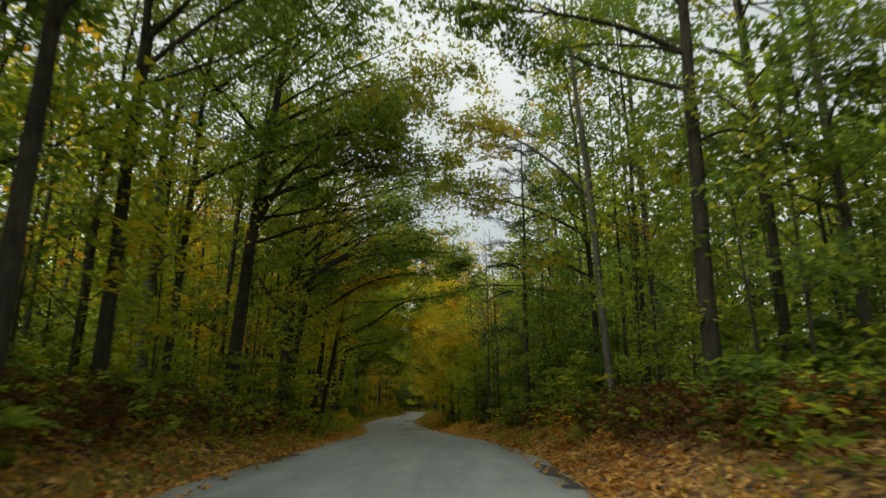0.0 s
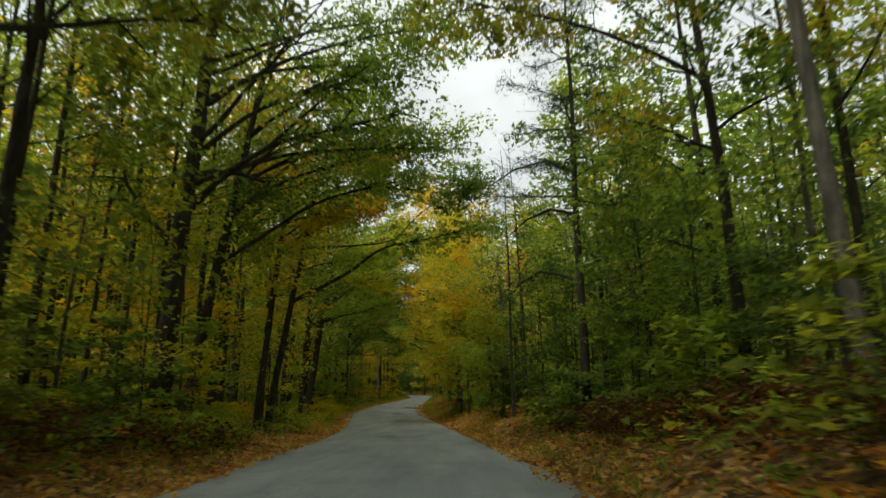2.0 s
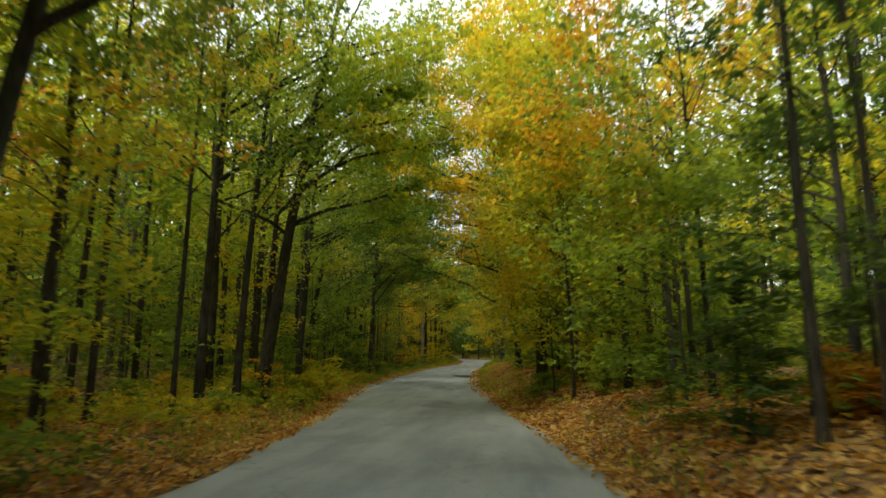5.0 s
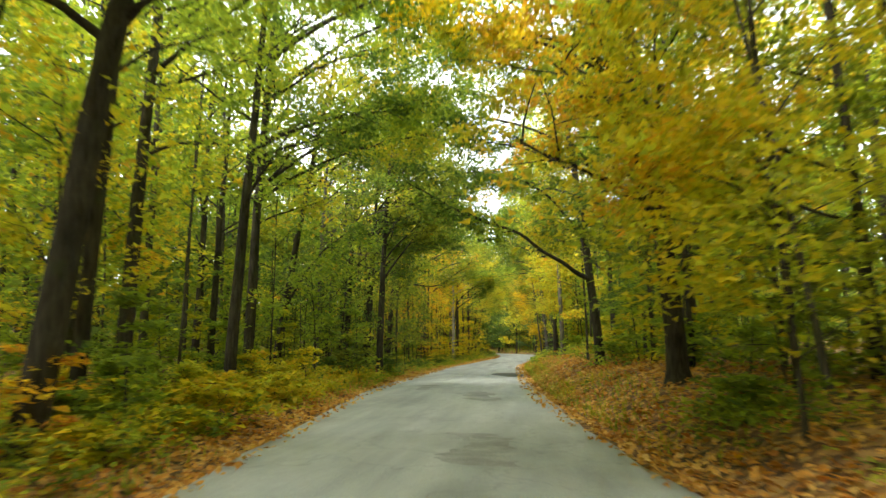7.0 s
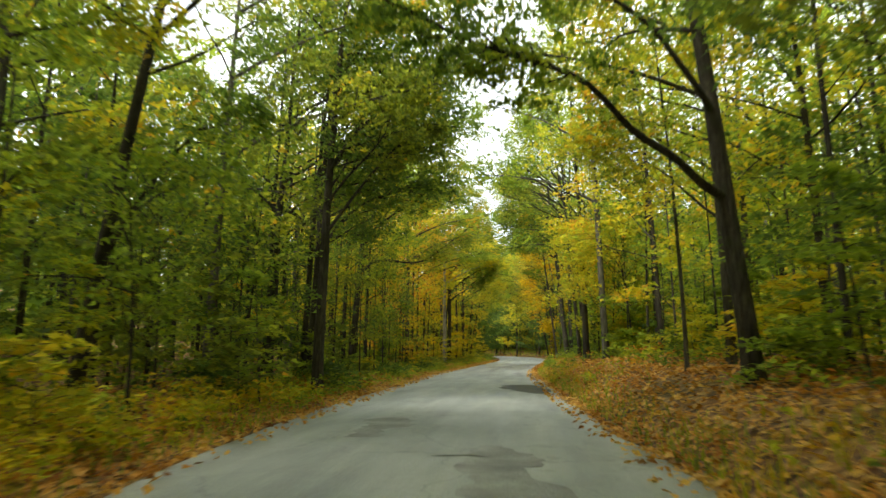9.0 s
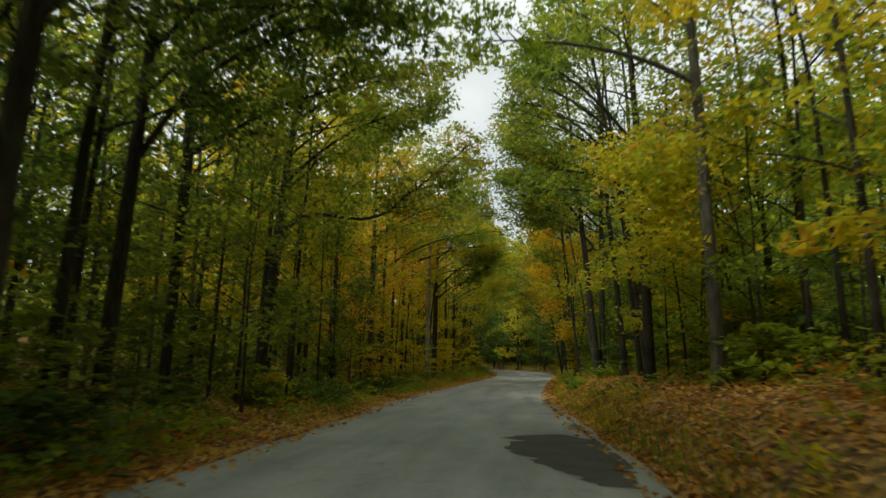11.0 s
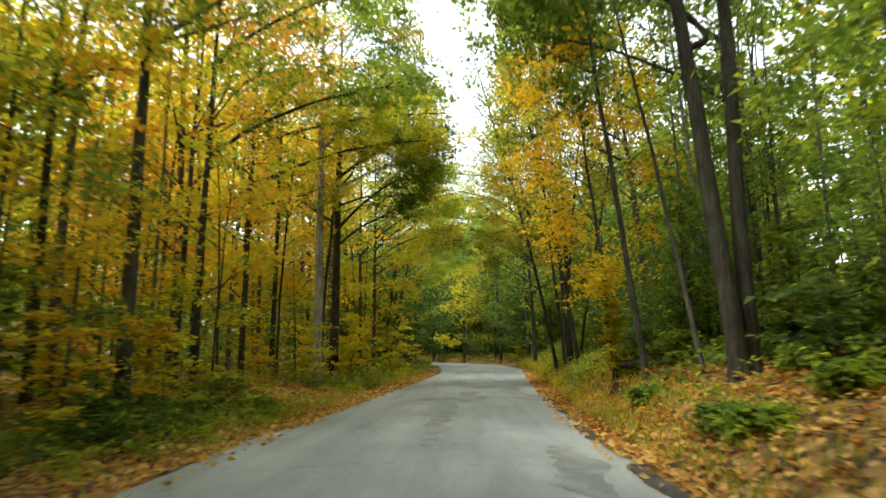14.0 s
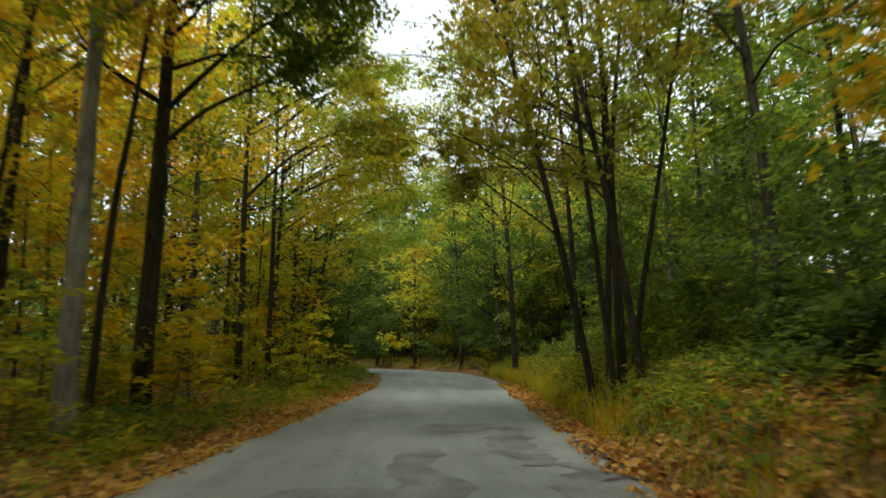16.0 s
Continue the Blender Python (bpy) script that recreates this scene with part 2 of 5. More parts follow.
def ripple(x, y):
    return (0.5 * np.sin(0.9 * x + 1.3 * np.sin(0.37 * y)) + 0.5 * np.sin(0.71 * y + 1.1 * np.sin(0.53 * x)) + 0.35 * np.sin(2.3 * x + 0.6) * np.sin(1.9 * y))


def bank_right(x, y):
    """The raised verge on the right from the second stretch on."""
    d = off_road(x, y)
    return np.interp(d, (2.9, 3.3, 3.8, 4.7, 7, 40), (0, 0.16, 0.46, 0.74, 0.85, 0.85)) * np.interp(y, (12, 22, 30, 40, 50, 62, 74, 110, 132), (0, 0.5, 0.65, 0.7, 0.75, 0.8, 1.0, 1.0, 0.5))


def ground_z(x, y):
    d = off_road(x, y)
    a = np.abs(d)
    bank = np.interp(a, (0, 2.7, 2.95, 3.4, 4.3, 6.5, 12, 28, 60, 110, 220), (-0.05, -0.05, -0.015, 0.04, 0.13, 0.32, 0.55, 1.4, 8.0, 19.0, 30.0))
    early = np.clip((26 - np.asarray(y)) / 14, 0, 1) * np.interp(a, (0, 2.9, 4.6, 30), (0, 0, 0.5, 0.5))
    return np.interp(y, *HZ) + bank + early + bank_right(x, y) + ripple(x, y) * np.interp(a, (0, 2.8, 4.5, 9), (0, 0, 0.05, 0.12))


# ---- mesh helpers ----
def mesh_of(name, verts, quads, mat, smooth=True):
    me = bpy.data.meshes.new(name)
    v, q = np.asarray(verts, np.float32), np.asarray(quads, np.int32)
    me.vertices.add(len(v))
    me.vertices.foreach_set("co", v.ravel())
    me.loops.add(q.size)
    me.loops.foreach_set("vertex_index", q.ravel())
    me.polygons.add(len(q))
    me.polygons.foreach_set("loop_start", np.arange(0, q.size, q.shape[1], dtype=np.int32))
    me.polygons.foreach_set("use_smooth", np.full(len(q), smooth))
    me.update(calc_edges=True)
    me.materials.append(mat)
    return me


def part(name, me, parent, label=""):
    ob = new(name, me)
    ob.parent = parent
    return tagged(ob, label=label)


class Pile:
    """Gathers quads for one mesh."""

    def __init__(self):
        self.v, self.q, self.n = [], [], 0

    def add(self, v, q):
        self.v.append(v)
        self.q.append(np.asarray(q) + self.n)
        self.n += len(v)

    def mesh(self, name, mat, smooth=True):
        return mesh_of(name, np.concatenate(self.v), np.concatenate(self.q), mat, smooth)


def tube(pile, path, radii, sides):
    """A tapered, slightly uneven stem along a path."""
    path = np.asarray(path, float)
    k = len(path)
    tan = np.gradient(path, axis=0)
    tan /= np.linalg.norm(tan, axis=1)[:, None] + 1e-9
    ref = np.where(np.abs(tan[:, 2:3]) > 0.8, (1.0, 0.0, 0.0), (0.0, 0.0, 1.0))
    u = np.cross(tan, ref)
    u /= np.linalg.norm(u, axis=1)[:, None] + 1e-9
    if np.abs(tan[:, 2]).max() > 0.8 > np.abs(tan[:, 2]).min():
        for j in range(1, k):
            c = u[j - 1] - tan[j] * (u[j - 1] @ tan[j])
            u[j] = c / (np.linalg.norm(c) + 1e-9)
    w_ = np.cross(tan, u)
    ang = np.arange(sides) * 2 * math.pi / sides
    r = np.asarray(radii, float)[:, None] * (1 + 0.07 * np.sin(3 * ang + path[:, 2:3] * 1.7))
    v = path[:, None] + u[:, None] * (np.cos(ang) * r)[..., None] + w_[:, None] * (np.sin(ang) * r)[..., None]
    i = np.arange(k - 1)[:, None] * sides
    j = np.arange(sides)
    jn = (j + 1) % sides
    q = np.stack([i + j, i + jn, i + sides + jn, i + sides + j], -1).reshape(-1, 4)
    pile.add(v.reshape(-1, 3), q)


def leaves(rng, centres, radii, count, size, flat=0.22, wide=0.62, tilt=0.48, droop=0.25, simple=False, bunch=8):
    """Sprays of folded leaves round the centres, gathered in tufts, as vertices and quads."""
    c = np.repeat(np.asarray(centres, float), count, 0)
    r = np.repeat(np.asarray(radii, float), count)
    m = len(c)
    knots = min(bunch, count)
    which = np.repeat(np.arange(len(centres)), count) * knots + rng.integers(0, knots, m)
    total = len(centres) * knots
    a, d = rng.uniform(0, 2 * math.pi, total)[which], np.sqrt(rng.uniform(0.02, 1, total))[which] * r
    tuft = rng.normal(0, 0.27, (m, 3)) * r[:, None] * (1, 1, 0.45) if count > knots else 0.0
    off = np.stack([np.cos(a) * d, np.sin(a) * d, rng.normal(0, 1, total)[which] * r * flat - droop * d * d / (r + 0.05)], 1)
    p = c + off + tuft
    nrm = np.stack([rng.normal(0, tilt, m), rng.normal(0, tilt, m), np.ones(m)], 1)
    nrm /= np.linalg.norm(nrm, axis=1)[:, None]
    b = a + rng.normal(0, 0.9, m)
    t = np.stack([np.cos(b), np.sin(b), rng.normal(-0.25, 0.3, m)], 1)
    t -= nrm * (t * nrm).sum(1)[:, None]
    t /= np.linalg.norm(t, axis=1)[:, None] + 1e-9
    s = np.cross(nrm, t)
    ln = size * rng.uniform(0.6, 1.25, m)[:, None]
    wd = ln * wide * 0.5
    lift = nrm * ln * rng.uniform(0.02, 0.16, m)[:, None]
    if simple:
        v = np.stack([p - t * ln * 0.4 + s * wd, p - t * ln * 0.3 - s * wd + lift, p + t * ln * 0.55], 1).reshape(-1, 3)
        return v, np.arange(m * 3).reshape(-1, 3)
    v = np.stack([p - t * ln * 0.5, p + t * ln * 0.02 + s * wd + lift, p + t * ln * 0.5, p + t * ln * 0.02 - s * wd + lift], 1).reshape(-1, 3)
    return v, np.arange(m * 4).reshape(-1, 4)


def open_sky(p, slack=0.0):
    """Whether places lie in the strip of open sky between the crowns over the road."""
    x, y, z = np.asarray(p, float).T
    mid = np.interp(y, (0, 20, 30, 40, 50, 60, 70, 85, 91, 100, 106, 115, 125), (3.5, 3.4, 3.6, 4.8, 4.8, 2.4, 1.6, 0.3, -0.7, -0.4, 0.0, -0.9, -1.0))
    half = np.interp(y, (0, 22, 36, 44, 48, 60, 66, 72, 108, 113, 118, 125), (0.6, 0.78, 1.4, 1.4, 0.2, 0.5, 1.6, 1.7, 1.5, 1.2, 1.0, 0.2))
    return np.abs(off_road(x, y) - mid) < half * np.interp(z, (4.5, 6.5, 12), (0, 0.45, 1.0)) - slack


def curve_path(rng, start, azim, rise, length, steps, turn_up, wobble=0.16):
    """A limb's path: sets off at an azimuth and a rise (radians), bends up or down on its way."""
    p, out = np.array(start, float), [np.array(start, float)]
    for k in range(steps):
        d = np.array([math.cos(azim) * math.cos(rise), math.sin(azim) * math.cos(rise), math.sin(rise)])
        p = p + d * length / steps
        out.append(p.copy())
        azim += rng.normal(0, wobble)
        rise += turn_up / steps + rng.normal(0, wobble * 0.7)
    return np.array(out)


def tree_meshes(name, seed, high, wide, top=(0.0, 0.0), first=3.5, spread=2.6, limbs=11, leaf="green", bark="dark", size=0.185, clump=21,
                subs=5, shape=1.0, toward=None, bow=1.6, extra=(), twig=3, simple=False, small=False, stand=None, top_leaf=None):
    """Wood, limbs and crown of one broad-leaved tree, round its own base."""
    rng = np.random.default_rng(seed)
    wood, own_limbs, centres, radii = Pile(), [], [], []
    steps = max(7, int(high))
    z = np.linspace(0, high, steps + 1)
    f = z / high
    px = top[0] * f ** bow + np.cumsum(rng.normal(0, 0.035, steps + 1)) * f
    py = top[1] * f ** bow + np.cumsum(rng.normal(0, 0.035, steps + 1)) * f
    path = np.stack([px, py, z], 1)
    rad = wide / 2 * np.maximum(1 - 0.86 * f, 0.06) ** 0.9
    low = np.array([[path[0, 0], path[0, 1], -0.35], [path[0, 0], path[0, 1], 0.0], [px[0] + (px[1] - px[0]) * 0.22 / z[1], py[0] + (py[1] - py[0]) * 0.22 / z[1], 0.22], [px[0] + (px[1] - px[0]) * 0.55 / z[1], py[0] + (py[1] - py[0]) * 0.55 / z[1], 0.55]])
    tube(wood, np.concatenate([low, path[1:]]), np.concatenate([np.array([1.7, 1.35, 1.08, 1.0]) * wide / 2, rad[1:]]), 6 if simple else 10)

    def leafy(limb_path, reach, r0, subs=subs):
        """Side twigs along a limb and leaf sprays on them."""
        k = len(limb_path)
        for s in range(subs):
            u = (0.38 if small else 0.3) + (0.62 if small else 0.7) * (s + rng.uniform(0.2, 0.8)) / subs
            i = min(int(u * (k - 1)), k - 2)
            at = limb_path[i] + (limb_path[i + 1] - limb_path[i]) * (u * (k - 1) - i)
            d = limb_path[i + 1] - limb_path[i]
            az = math.atan2(d[1], d[0]) + (1 if s % 2 else -1) * rng.uniform(0.4, 1.1)
            tw = curve_path(rng, at, az, rng.uniform(-0.1, 0.45), reach * rng.uniform(0.28, 0.5), 3, -0.3)
            if twig and at[2] < high * 0.66:
                tube(wood, tw, r0 * 0.34 * np.linspace(1, 0.3, 4), twig)
            if small:
                tip, wide_ = tw[2] + (tw[3] - tw[2]) * rng.random(), rng.uniform(0.2, 0.34)
                for g in range(3):
                    centres.append(tip + rng.normal(0, 1, 3) * wide_ * (1.2, 1.2, 0.6))
                    radii.append(wide_ * 1.15 + 0.05)
                continue
            for g in (1, 2, 3):
                centres.append(tw[g] + rng.normal(0, 0.06, 3))
                radii.append(reach * rng.uniform(0.11, 0.19) + 0.16)
        centres.append(limb_path[-1])
        radii.append(0.3)

    az = rng.uniform(0, 6.28)
    for j in range(limbs):
        u = (j + rng.uniform(0.1, 0.9)) / limbs
        zh = first + (high * 0.97 - first) * u ** 0.9
        i = min(int(zh / high * steps), steps - 1)
        at = path[i] + (path[i + 1] - path[i]) * (zh / high * steps - i)
        az += 2.4 + rng.normal(0, 0.35)
        aim = az
        if toward is not None and rng.random() < 0.55:
            aim = toward + rng.normal(0, 0.5)
        reach = spread * (0.45 + 0.75 * math.sin(math.pi * min(1, (0.16 + 0.84 * u) ** shape))) * rng.uniform(0.75, 1.2)
        r0 = max(0.014, 0.42 * wide / 2 * (1 - 0.7 * zh / high))
        limb = curve_path(rng, at, aim, rng.uniform(0.25, 0.85) + 0.35 * u, reach, 6, rng.uniform(-0.5, 0.35))
        if simple:
            tube(wood, limb[::2], r0 * np.linspace(1, 0.22, 4), 4)
        else:
            tube(wood, limb, r0 * np.linspace(1, 0.22, 7), 5)
        leafy(limb, reach, r0)
    for pts, r0 in extra:
        pts = np.array(pts, float)
        foot = pts[0, 2] - 0.15
        pts = np.vstack([(np.interp(foot, z, px), np.interp(foot, z, py), foot), pts])
        t = np.linspace(0, len(pts) - 1, len(pts) * 3)
        fine = np.stack([np.interp(t, range(len(pts)), pts[:, c]) for c in range(3)], 1)
        fine[1:-1] = (fine[:-2] + fine[1:-1] * 2 + fine[2:]) / 4
        own = Pile()
        tube(own, fine, r0 * np.linspace(1, 0.2, len(fine)), 7)
        far_out = np.linalg.norm(pts[-1] - pts[0])
        crown_so_far = len(centres)
        leafy(fine[len(fine) // 3:], min(2.0, far_out * 0.45), r0, max(subs, int(far_out * 2.6)))
        if stand is not None:
            kept = [k for k in range(crown_so_far, len(centres)) if not open_sky([centres[k] + stand], 0.8)[0]]
            centres[crown_so_far:], radii[crown_so_far:] = [centres[k] for k in kept] or [fine[3]], [radii[k] for k in kept] or [0.2]
        spray = leaves(rng, centres[crown_so_far:], radii[crown_so_far:], int(clump * 1.35), size, 0.42, tilt=0.7, simple=simple or small)
        del centres[crown_so_far:], radii[crown_so_far:]
        own_limbs.append((own.mesh("limb", BARK[bark]), mesh_of("leaf_sprays", *spray, LEAF[leaf], False)))
    cs, rs = np.array(centres), np.array(radii)
    if stand is not None:
        clear = ~open_sky(cs + stand)
        cs, rs = cs[clear], rs[clear]
    up = cs[:, 2] > high * (0.5 if top_leaf else 0.68)
    v0, q0 = leaves(rng, cs[~up], rs[~up], clump, size, 0.38 if small else 0.25, tilt=0.62, simple=simple or small)
    v1, q1 = leaves(rng, cs[up], rs[up], int(clump * (0.55 if stand is None else 0.95 if stand[1] > 40 else 0.72)), size * 1.1, 0.42, tilt=0.7, simple=simple or small)
    if top_leaf:
        own_limbs.append((None, mesh_of("upper_crown", v1, q1, LEAF[top_leaf], False)))
        v1, q1 = v0[:0], q0[:0]
    crown = mesh_of("crown", np.concatenate([v0, v1]), np.concatenate([q0, q1 + len(v0)]), LEAF[leaf], False)
    return wood.mesh("trunk", BARK[bark]), own_limbs, crown


def tree(x, y, d, high=13.0, top=(0, 0), first=4.0, spread=2.6, limbs=11, leaf="green", bark="dark", kind="tree", words="", **more):
    """One tree of its own, at its place."""
    seed = int(abs(x * 131 + y * 977)) % 100000
    if "toward" not in more and abs(float(off_road(x, y))) < 8:
        more["toward"] = 0.0 if off_road(x, y) < 0 else math.pi
    more["size"], more["clump"], more["small"] = more.pop("size", 0.185) * 0.76, int(more.pop("clump", 21) * 1.65), True
    more["stand"] = np.array((x, y, float(ground_z(x, y))))
    reach_in, lift = float(off_road(x, y)), float(bank_right(x, y))
    if more.get("extra"):
        more["extra"] = [([(p[0], p[1], p[2] - lift) for p in pts], r) for pts, r in more["extra"]]
    if abs(reach_in) < 6.8 and d >= 0.19 and high > 11:
        r, arch, way = random.Random(seed), [], -1 if reach_in > 0 else 1
        for k in range((2 if 40 < y < 52 else 3 if 52 <= y < 67 else 1 if reach_in > 0 and 12 < y < 36 else 2) - (1 if len(more.get("extra", ())) > 1 else 0)):
            z = r.uniform(5.8, 7.0) + 1.8 * k
            sx = top[0] * (z / high) ** more.get("bow", 1.6)
            run, climb, drift = way * (abs(reach_in) - (r.uniform(-0.4, 1.0) if 40 < y < 67 else r.uniform(0.3, 1.6))) - sx, r.uniform(1.2, 2.6), r.uniform(-1.4, 1.0)
            arch.append(([(sx, 0, z), (sx + run * 0.22, drift * 0.1, z + climb * 0.4), (sx + run * 0.48, drift * 0.4, z + climb * 0.72), (sx + run * 0.75, drift * 0.7, z + climb * 0.9), (sx + run, drift, z + climb)], 0.055 + 0.06 * d))
        more["extra"] = list(more.get("extra", ())) + arch
    trunk, own_limbs, crown = tree_meshes(kind, seed, high, d, top, first, spread * 1.2, limbs + 1, leaf, bark, **more)
    ob = new(kind)
    ob.location = (x, y, float(ground_z(x, y)) - 0.02)
    part("trunk", trunk, ob)
    for me, spray in own_limbs:
        if me is None:
            part("upper_crown", spray, ob, f"{LEAF_WORDS[more['top_leaf']]} leaves of the upper crown")
            continue
        part("leaf_sprays", spray, part("limb", me, ob, "long bent limb reaching out"))
    part("crown", crown, ob)
    lean = "leaning " if abs(top[0]) > 1.0 else ("slender " if d < 0.17 else "tall ")
    tagged(ob, words or f"{lean}{BARK_WORDS[bark]} trunk under {LEAF_WORDS[leaf]} autumn leaves", "tree", kind="thing")
    return ob


def pine(x, y, d, high=15.0, first=3.2, spread=3.0, seed=5, low=()):
    rng = np.random.default_rng(seed)
    wood, centres, radii = Pile(), [], []
    z = np.linspace(-0.35, high, 18)
    tube(wood, np.stack([0.02 * np.sin(z), 0.02 * np.cos(z), z], 1), d / 2 * np.maximum(1 - z / high * 0.93, 0.05), 10)
    zh, az = first, 0.0
    while zh < high - 0.4:
        for j in range(4):
            az += 1.57 + rng.normal(0, 0.25)
            u = (zh - first) / (high - first)
            reach = spread * (1.0 - 0.75 * u) * rng.uniform(0.55, 1.1)
            limb = curve_path(rng, (0, 0, zh + rng.uniform(-0.15, 0.15)), az, rng.uniform(-0.1, 0.25) + 0.3 * u, reach, 6, rng.uniform(-0.25, 0.25), 0.09)
            tube(wood, limb, 0.03 * np.linspace(1, 0.25, 7), 4)
            for s in range(7):
                i = 2 + s % 4
                a2 = az + (1 if s % 2 else -1) * rng.uniform(0.4, 0.9)
                tw = curve_path(rng, limb[i], a2, rng.uniform(-0.1, 0.3), reach * 0.3, 2, 0.1)
                tube(wood, tw, 0.012 * np.linspace(1, 0.4, 3), 3)
                centres += [tw[1], tw[2]]
                radii += [0.22, 0.26]
            centres.append(limb[-1])
            radii.append(0.25)
        zh += rng.uniform(0.8, 1.25)
    for pts in low:
        pts = np.array(pts, float)
        tube(wood, pts, 0.05 * np.linspace(1, 0.25, len(pts)), 5)
        for i in range(1, len(pts)):
            for s in range(16 if i > 1 else 3):
                centres.append(pts[i] - (pts[i] - pts[i - 1]) * rng.uniform(0, 1) + rng.normal(0, 0.2, 3) * (1, 1, 0.5))
                radii.append(0.34)
    ob = new("pine_tree")
    ob.location = (x, y, float(ground_z(x, y)))
    part("trunk", wood.mesh("trunk", BARK["dark"]), ob)
    part("crown", mesh_of("crown", *leaves(rng, centres, radii, 30, 0.15, 0.35, 0.10, 0.8, 0.1), LEAF["pine"], False), ob)
    return tagged(ob, "tall dark pine with level branches of blue-green needles", "pine tree", kind="thing")


def sapling_meshes(seed, high, leaf, size=0.16, clump=15, sprays=9, spread=0.9):
    """A thin understorey stem with level sprays of leaves."""
    rng = np.random.default_rng(seed)
    wood, centres, radii = Pile(), [], []
    stem = curve_path(rng, (0, 0, -0.1), rng.uniform(0, 6.28), 1.45, high, 7, 0.05, 0.07)
    tube(wood, stem, (0.006 + high * 0.006) * np.linspace(1, 0.2, 8), 5)
    az = rng.uniform(0, 6)
    for j in range(sprays):
        u = 0.18 + 0.82 * (j + rng.random()) / sprays
        i = min(int(u * 7), 6)
        at = stem[i] + (stem[i + 1] - stem[i]) * (u * 7 - i)
        az += 2.4 + rng.normal(0, 0.4)
        reach = spread * rng.uniform(0.6, 1.2) * (1.15 - 0.6 * u)
        tw = curve_path(rng, at, az, rng.uniform(0.0, 0.5), reach, 4, -0.45)
        tube(wood, tw, 0.009 * np.linspace(1, 0.3, 5), 3)
        for g in (1, 2, 3, 4):
            centres.append(tw[g])
            radii.append(0.16 + reach * 0.17)
    centres.append(stem[-1])
    radii.append(0.25)
    return wood.mesh("stem", BARK["brown"]), mesh_of("leaves", *leaves(rng, centres, radii, clump, size, 0.14, 0.7, 0.4, 0.15, True), LEAF[leaf], False)


def repeat(ob, x, y, turn, scale, leaf=None):
    """A copy of a grown plant elsewhere, turned and scaled, with leaves of another colour."""
    m = pose(x, y, float(ground_z(x, y)) - 0.02, 0, 0, turn) @ Matrix.Diagonal((scale, scale, scale * random.uniform(0.92, 1.12), 1))
    c = copy_thing(ob, m)
    if leaf:
        for k in c.children:
            if k.name.startswith(("crown", "leaves")):
                k.material_slots[0].link = "OBJECT"
                k.material_slots[0].material = LEAF[leaf]
    return c


# ---- ground and road ----
def sheet(name, ys, us, zfun, mat):
    y, u = np.meshgrid(np.asarray(ys, float), np.asarray(us, float), indexing="ij")
    x = road_x(y) + u
    v = np.stack([x, y, zfun(x, y)], -1).reshape(-1, 3)
    a, b = len(ys), len(us)
    i = (np.arange(a - 1)[:, None] * b + np.arange(b - 1)).ravel()
    return mesh_of(name, v, np.stack([i, i + 1, i + b + 1, i + b], 1), mat)


near = np.concatenate([np.arange(-3.2, 3.21, 0.2)])
side = np.array([3.5, 3.9, 4.4, 5, 5.7, 6.5, 7.5, 8.7, 10, 11.5, 13, 15, 18, 22, 28, 36, 50, 75, 120, 250, 600])
ground = new("ground", sheet("ground", np.concatenate([(-600, -250, -120), np.arange(-60, 180, 0.6), (190, 205, 230, 270, 350, 500, 900)]), np.concatenate([-side[::-1], near, side]), ground_z, LITTER))
tagged(ground, "forest floor under brown and tan fallen leaves", "ground", kind="structure")


def road_mesh():
    ys = np.arange(-40, 172, 0.4)
    slope = (road_x(ys + 0.5) - road_x(ys - 0.5))
    nx, ny = 1 / np.sqrt(1 + slope ** 2), -slope / np.sqrt(1 + slope ** 2)
    rng = np.random.default_rng(3)
    rag = [np.convolve(rng.normal(0, 1, len(ys) + 8), np.hanning(9) / 4, "valid") * 0.10 + 0.10 * np.sin(ys * 0.31 + k) for k in (0, 2)]
    cols = []
    for u in (-1.0, -0.995, -0.97, -0.8, -0.5, -0.2, 0.2, 0.5, 0.8, 0.97, 0.995, 1.0):
        half = half_road(ys) + (rag[0] if u < 0 else rag[1]) * (abs(u) > 0.9)
        z = np.interp(ys, *HZ) + 0.035 * (1 - u * u) - (0.05 if abs(u) == 1 else (0.012 if abs(u) > 0.99 else 0)) + 0.006 * np.sin(ys * 1.7 + 3 * u)
        cols.append(np.stack([road_x(ys) + nx * half * u, ys + ny * half * u, z], 1))
    v = np.stack(cols, 1)
    a, b = v.shape[:2]
    i = (np.arange(a - 1)[:, None] * b + np.arange(b - 1)).ravel()
    return mesh_of("road", v.reshape(-1, 3), np.stack([i, i + 1, i + b + 1, i + b], 1), ASPHALT)


road = tagged(new("road", road_mesh()), "narrow worn grey asphalt road with ragged edges", "road", kind="structure")


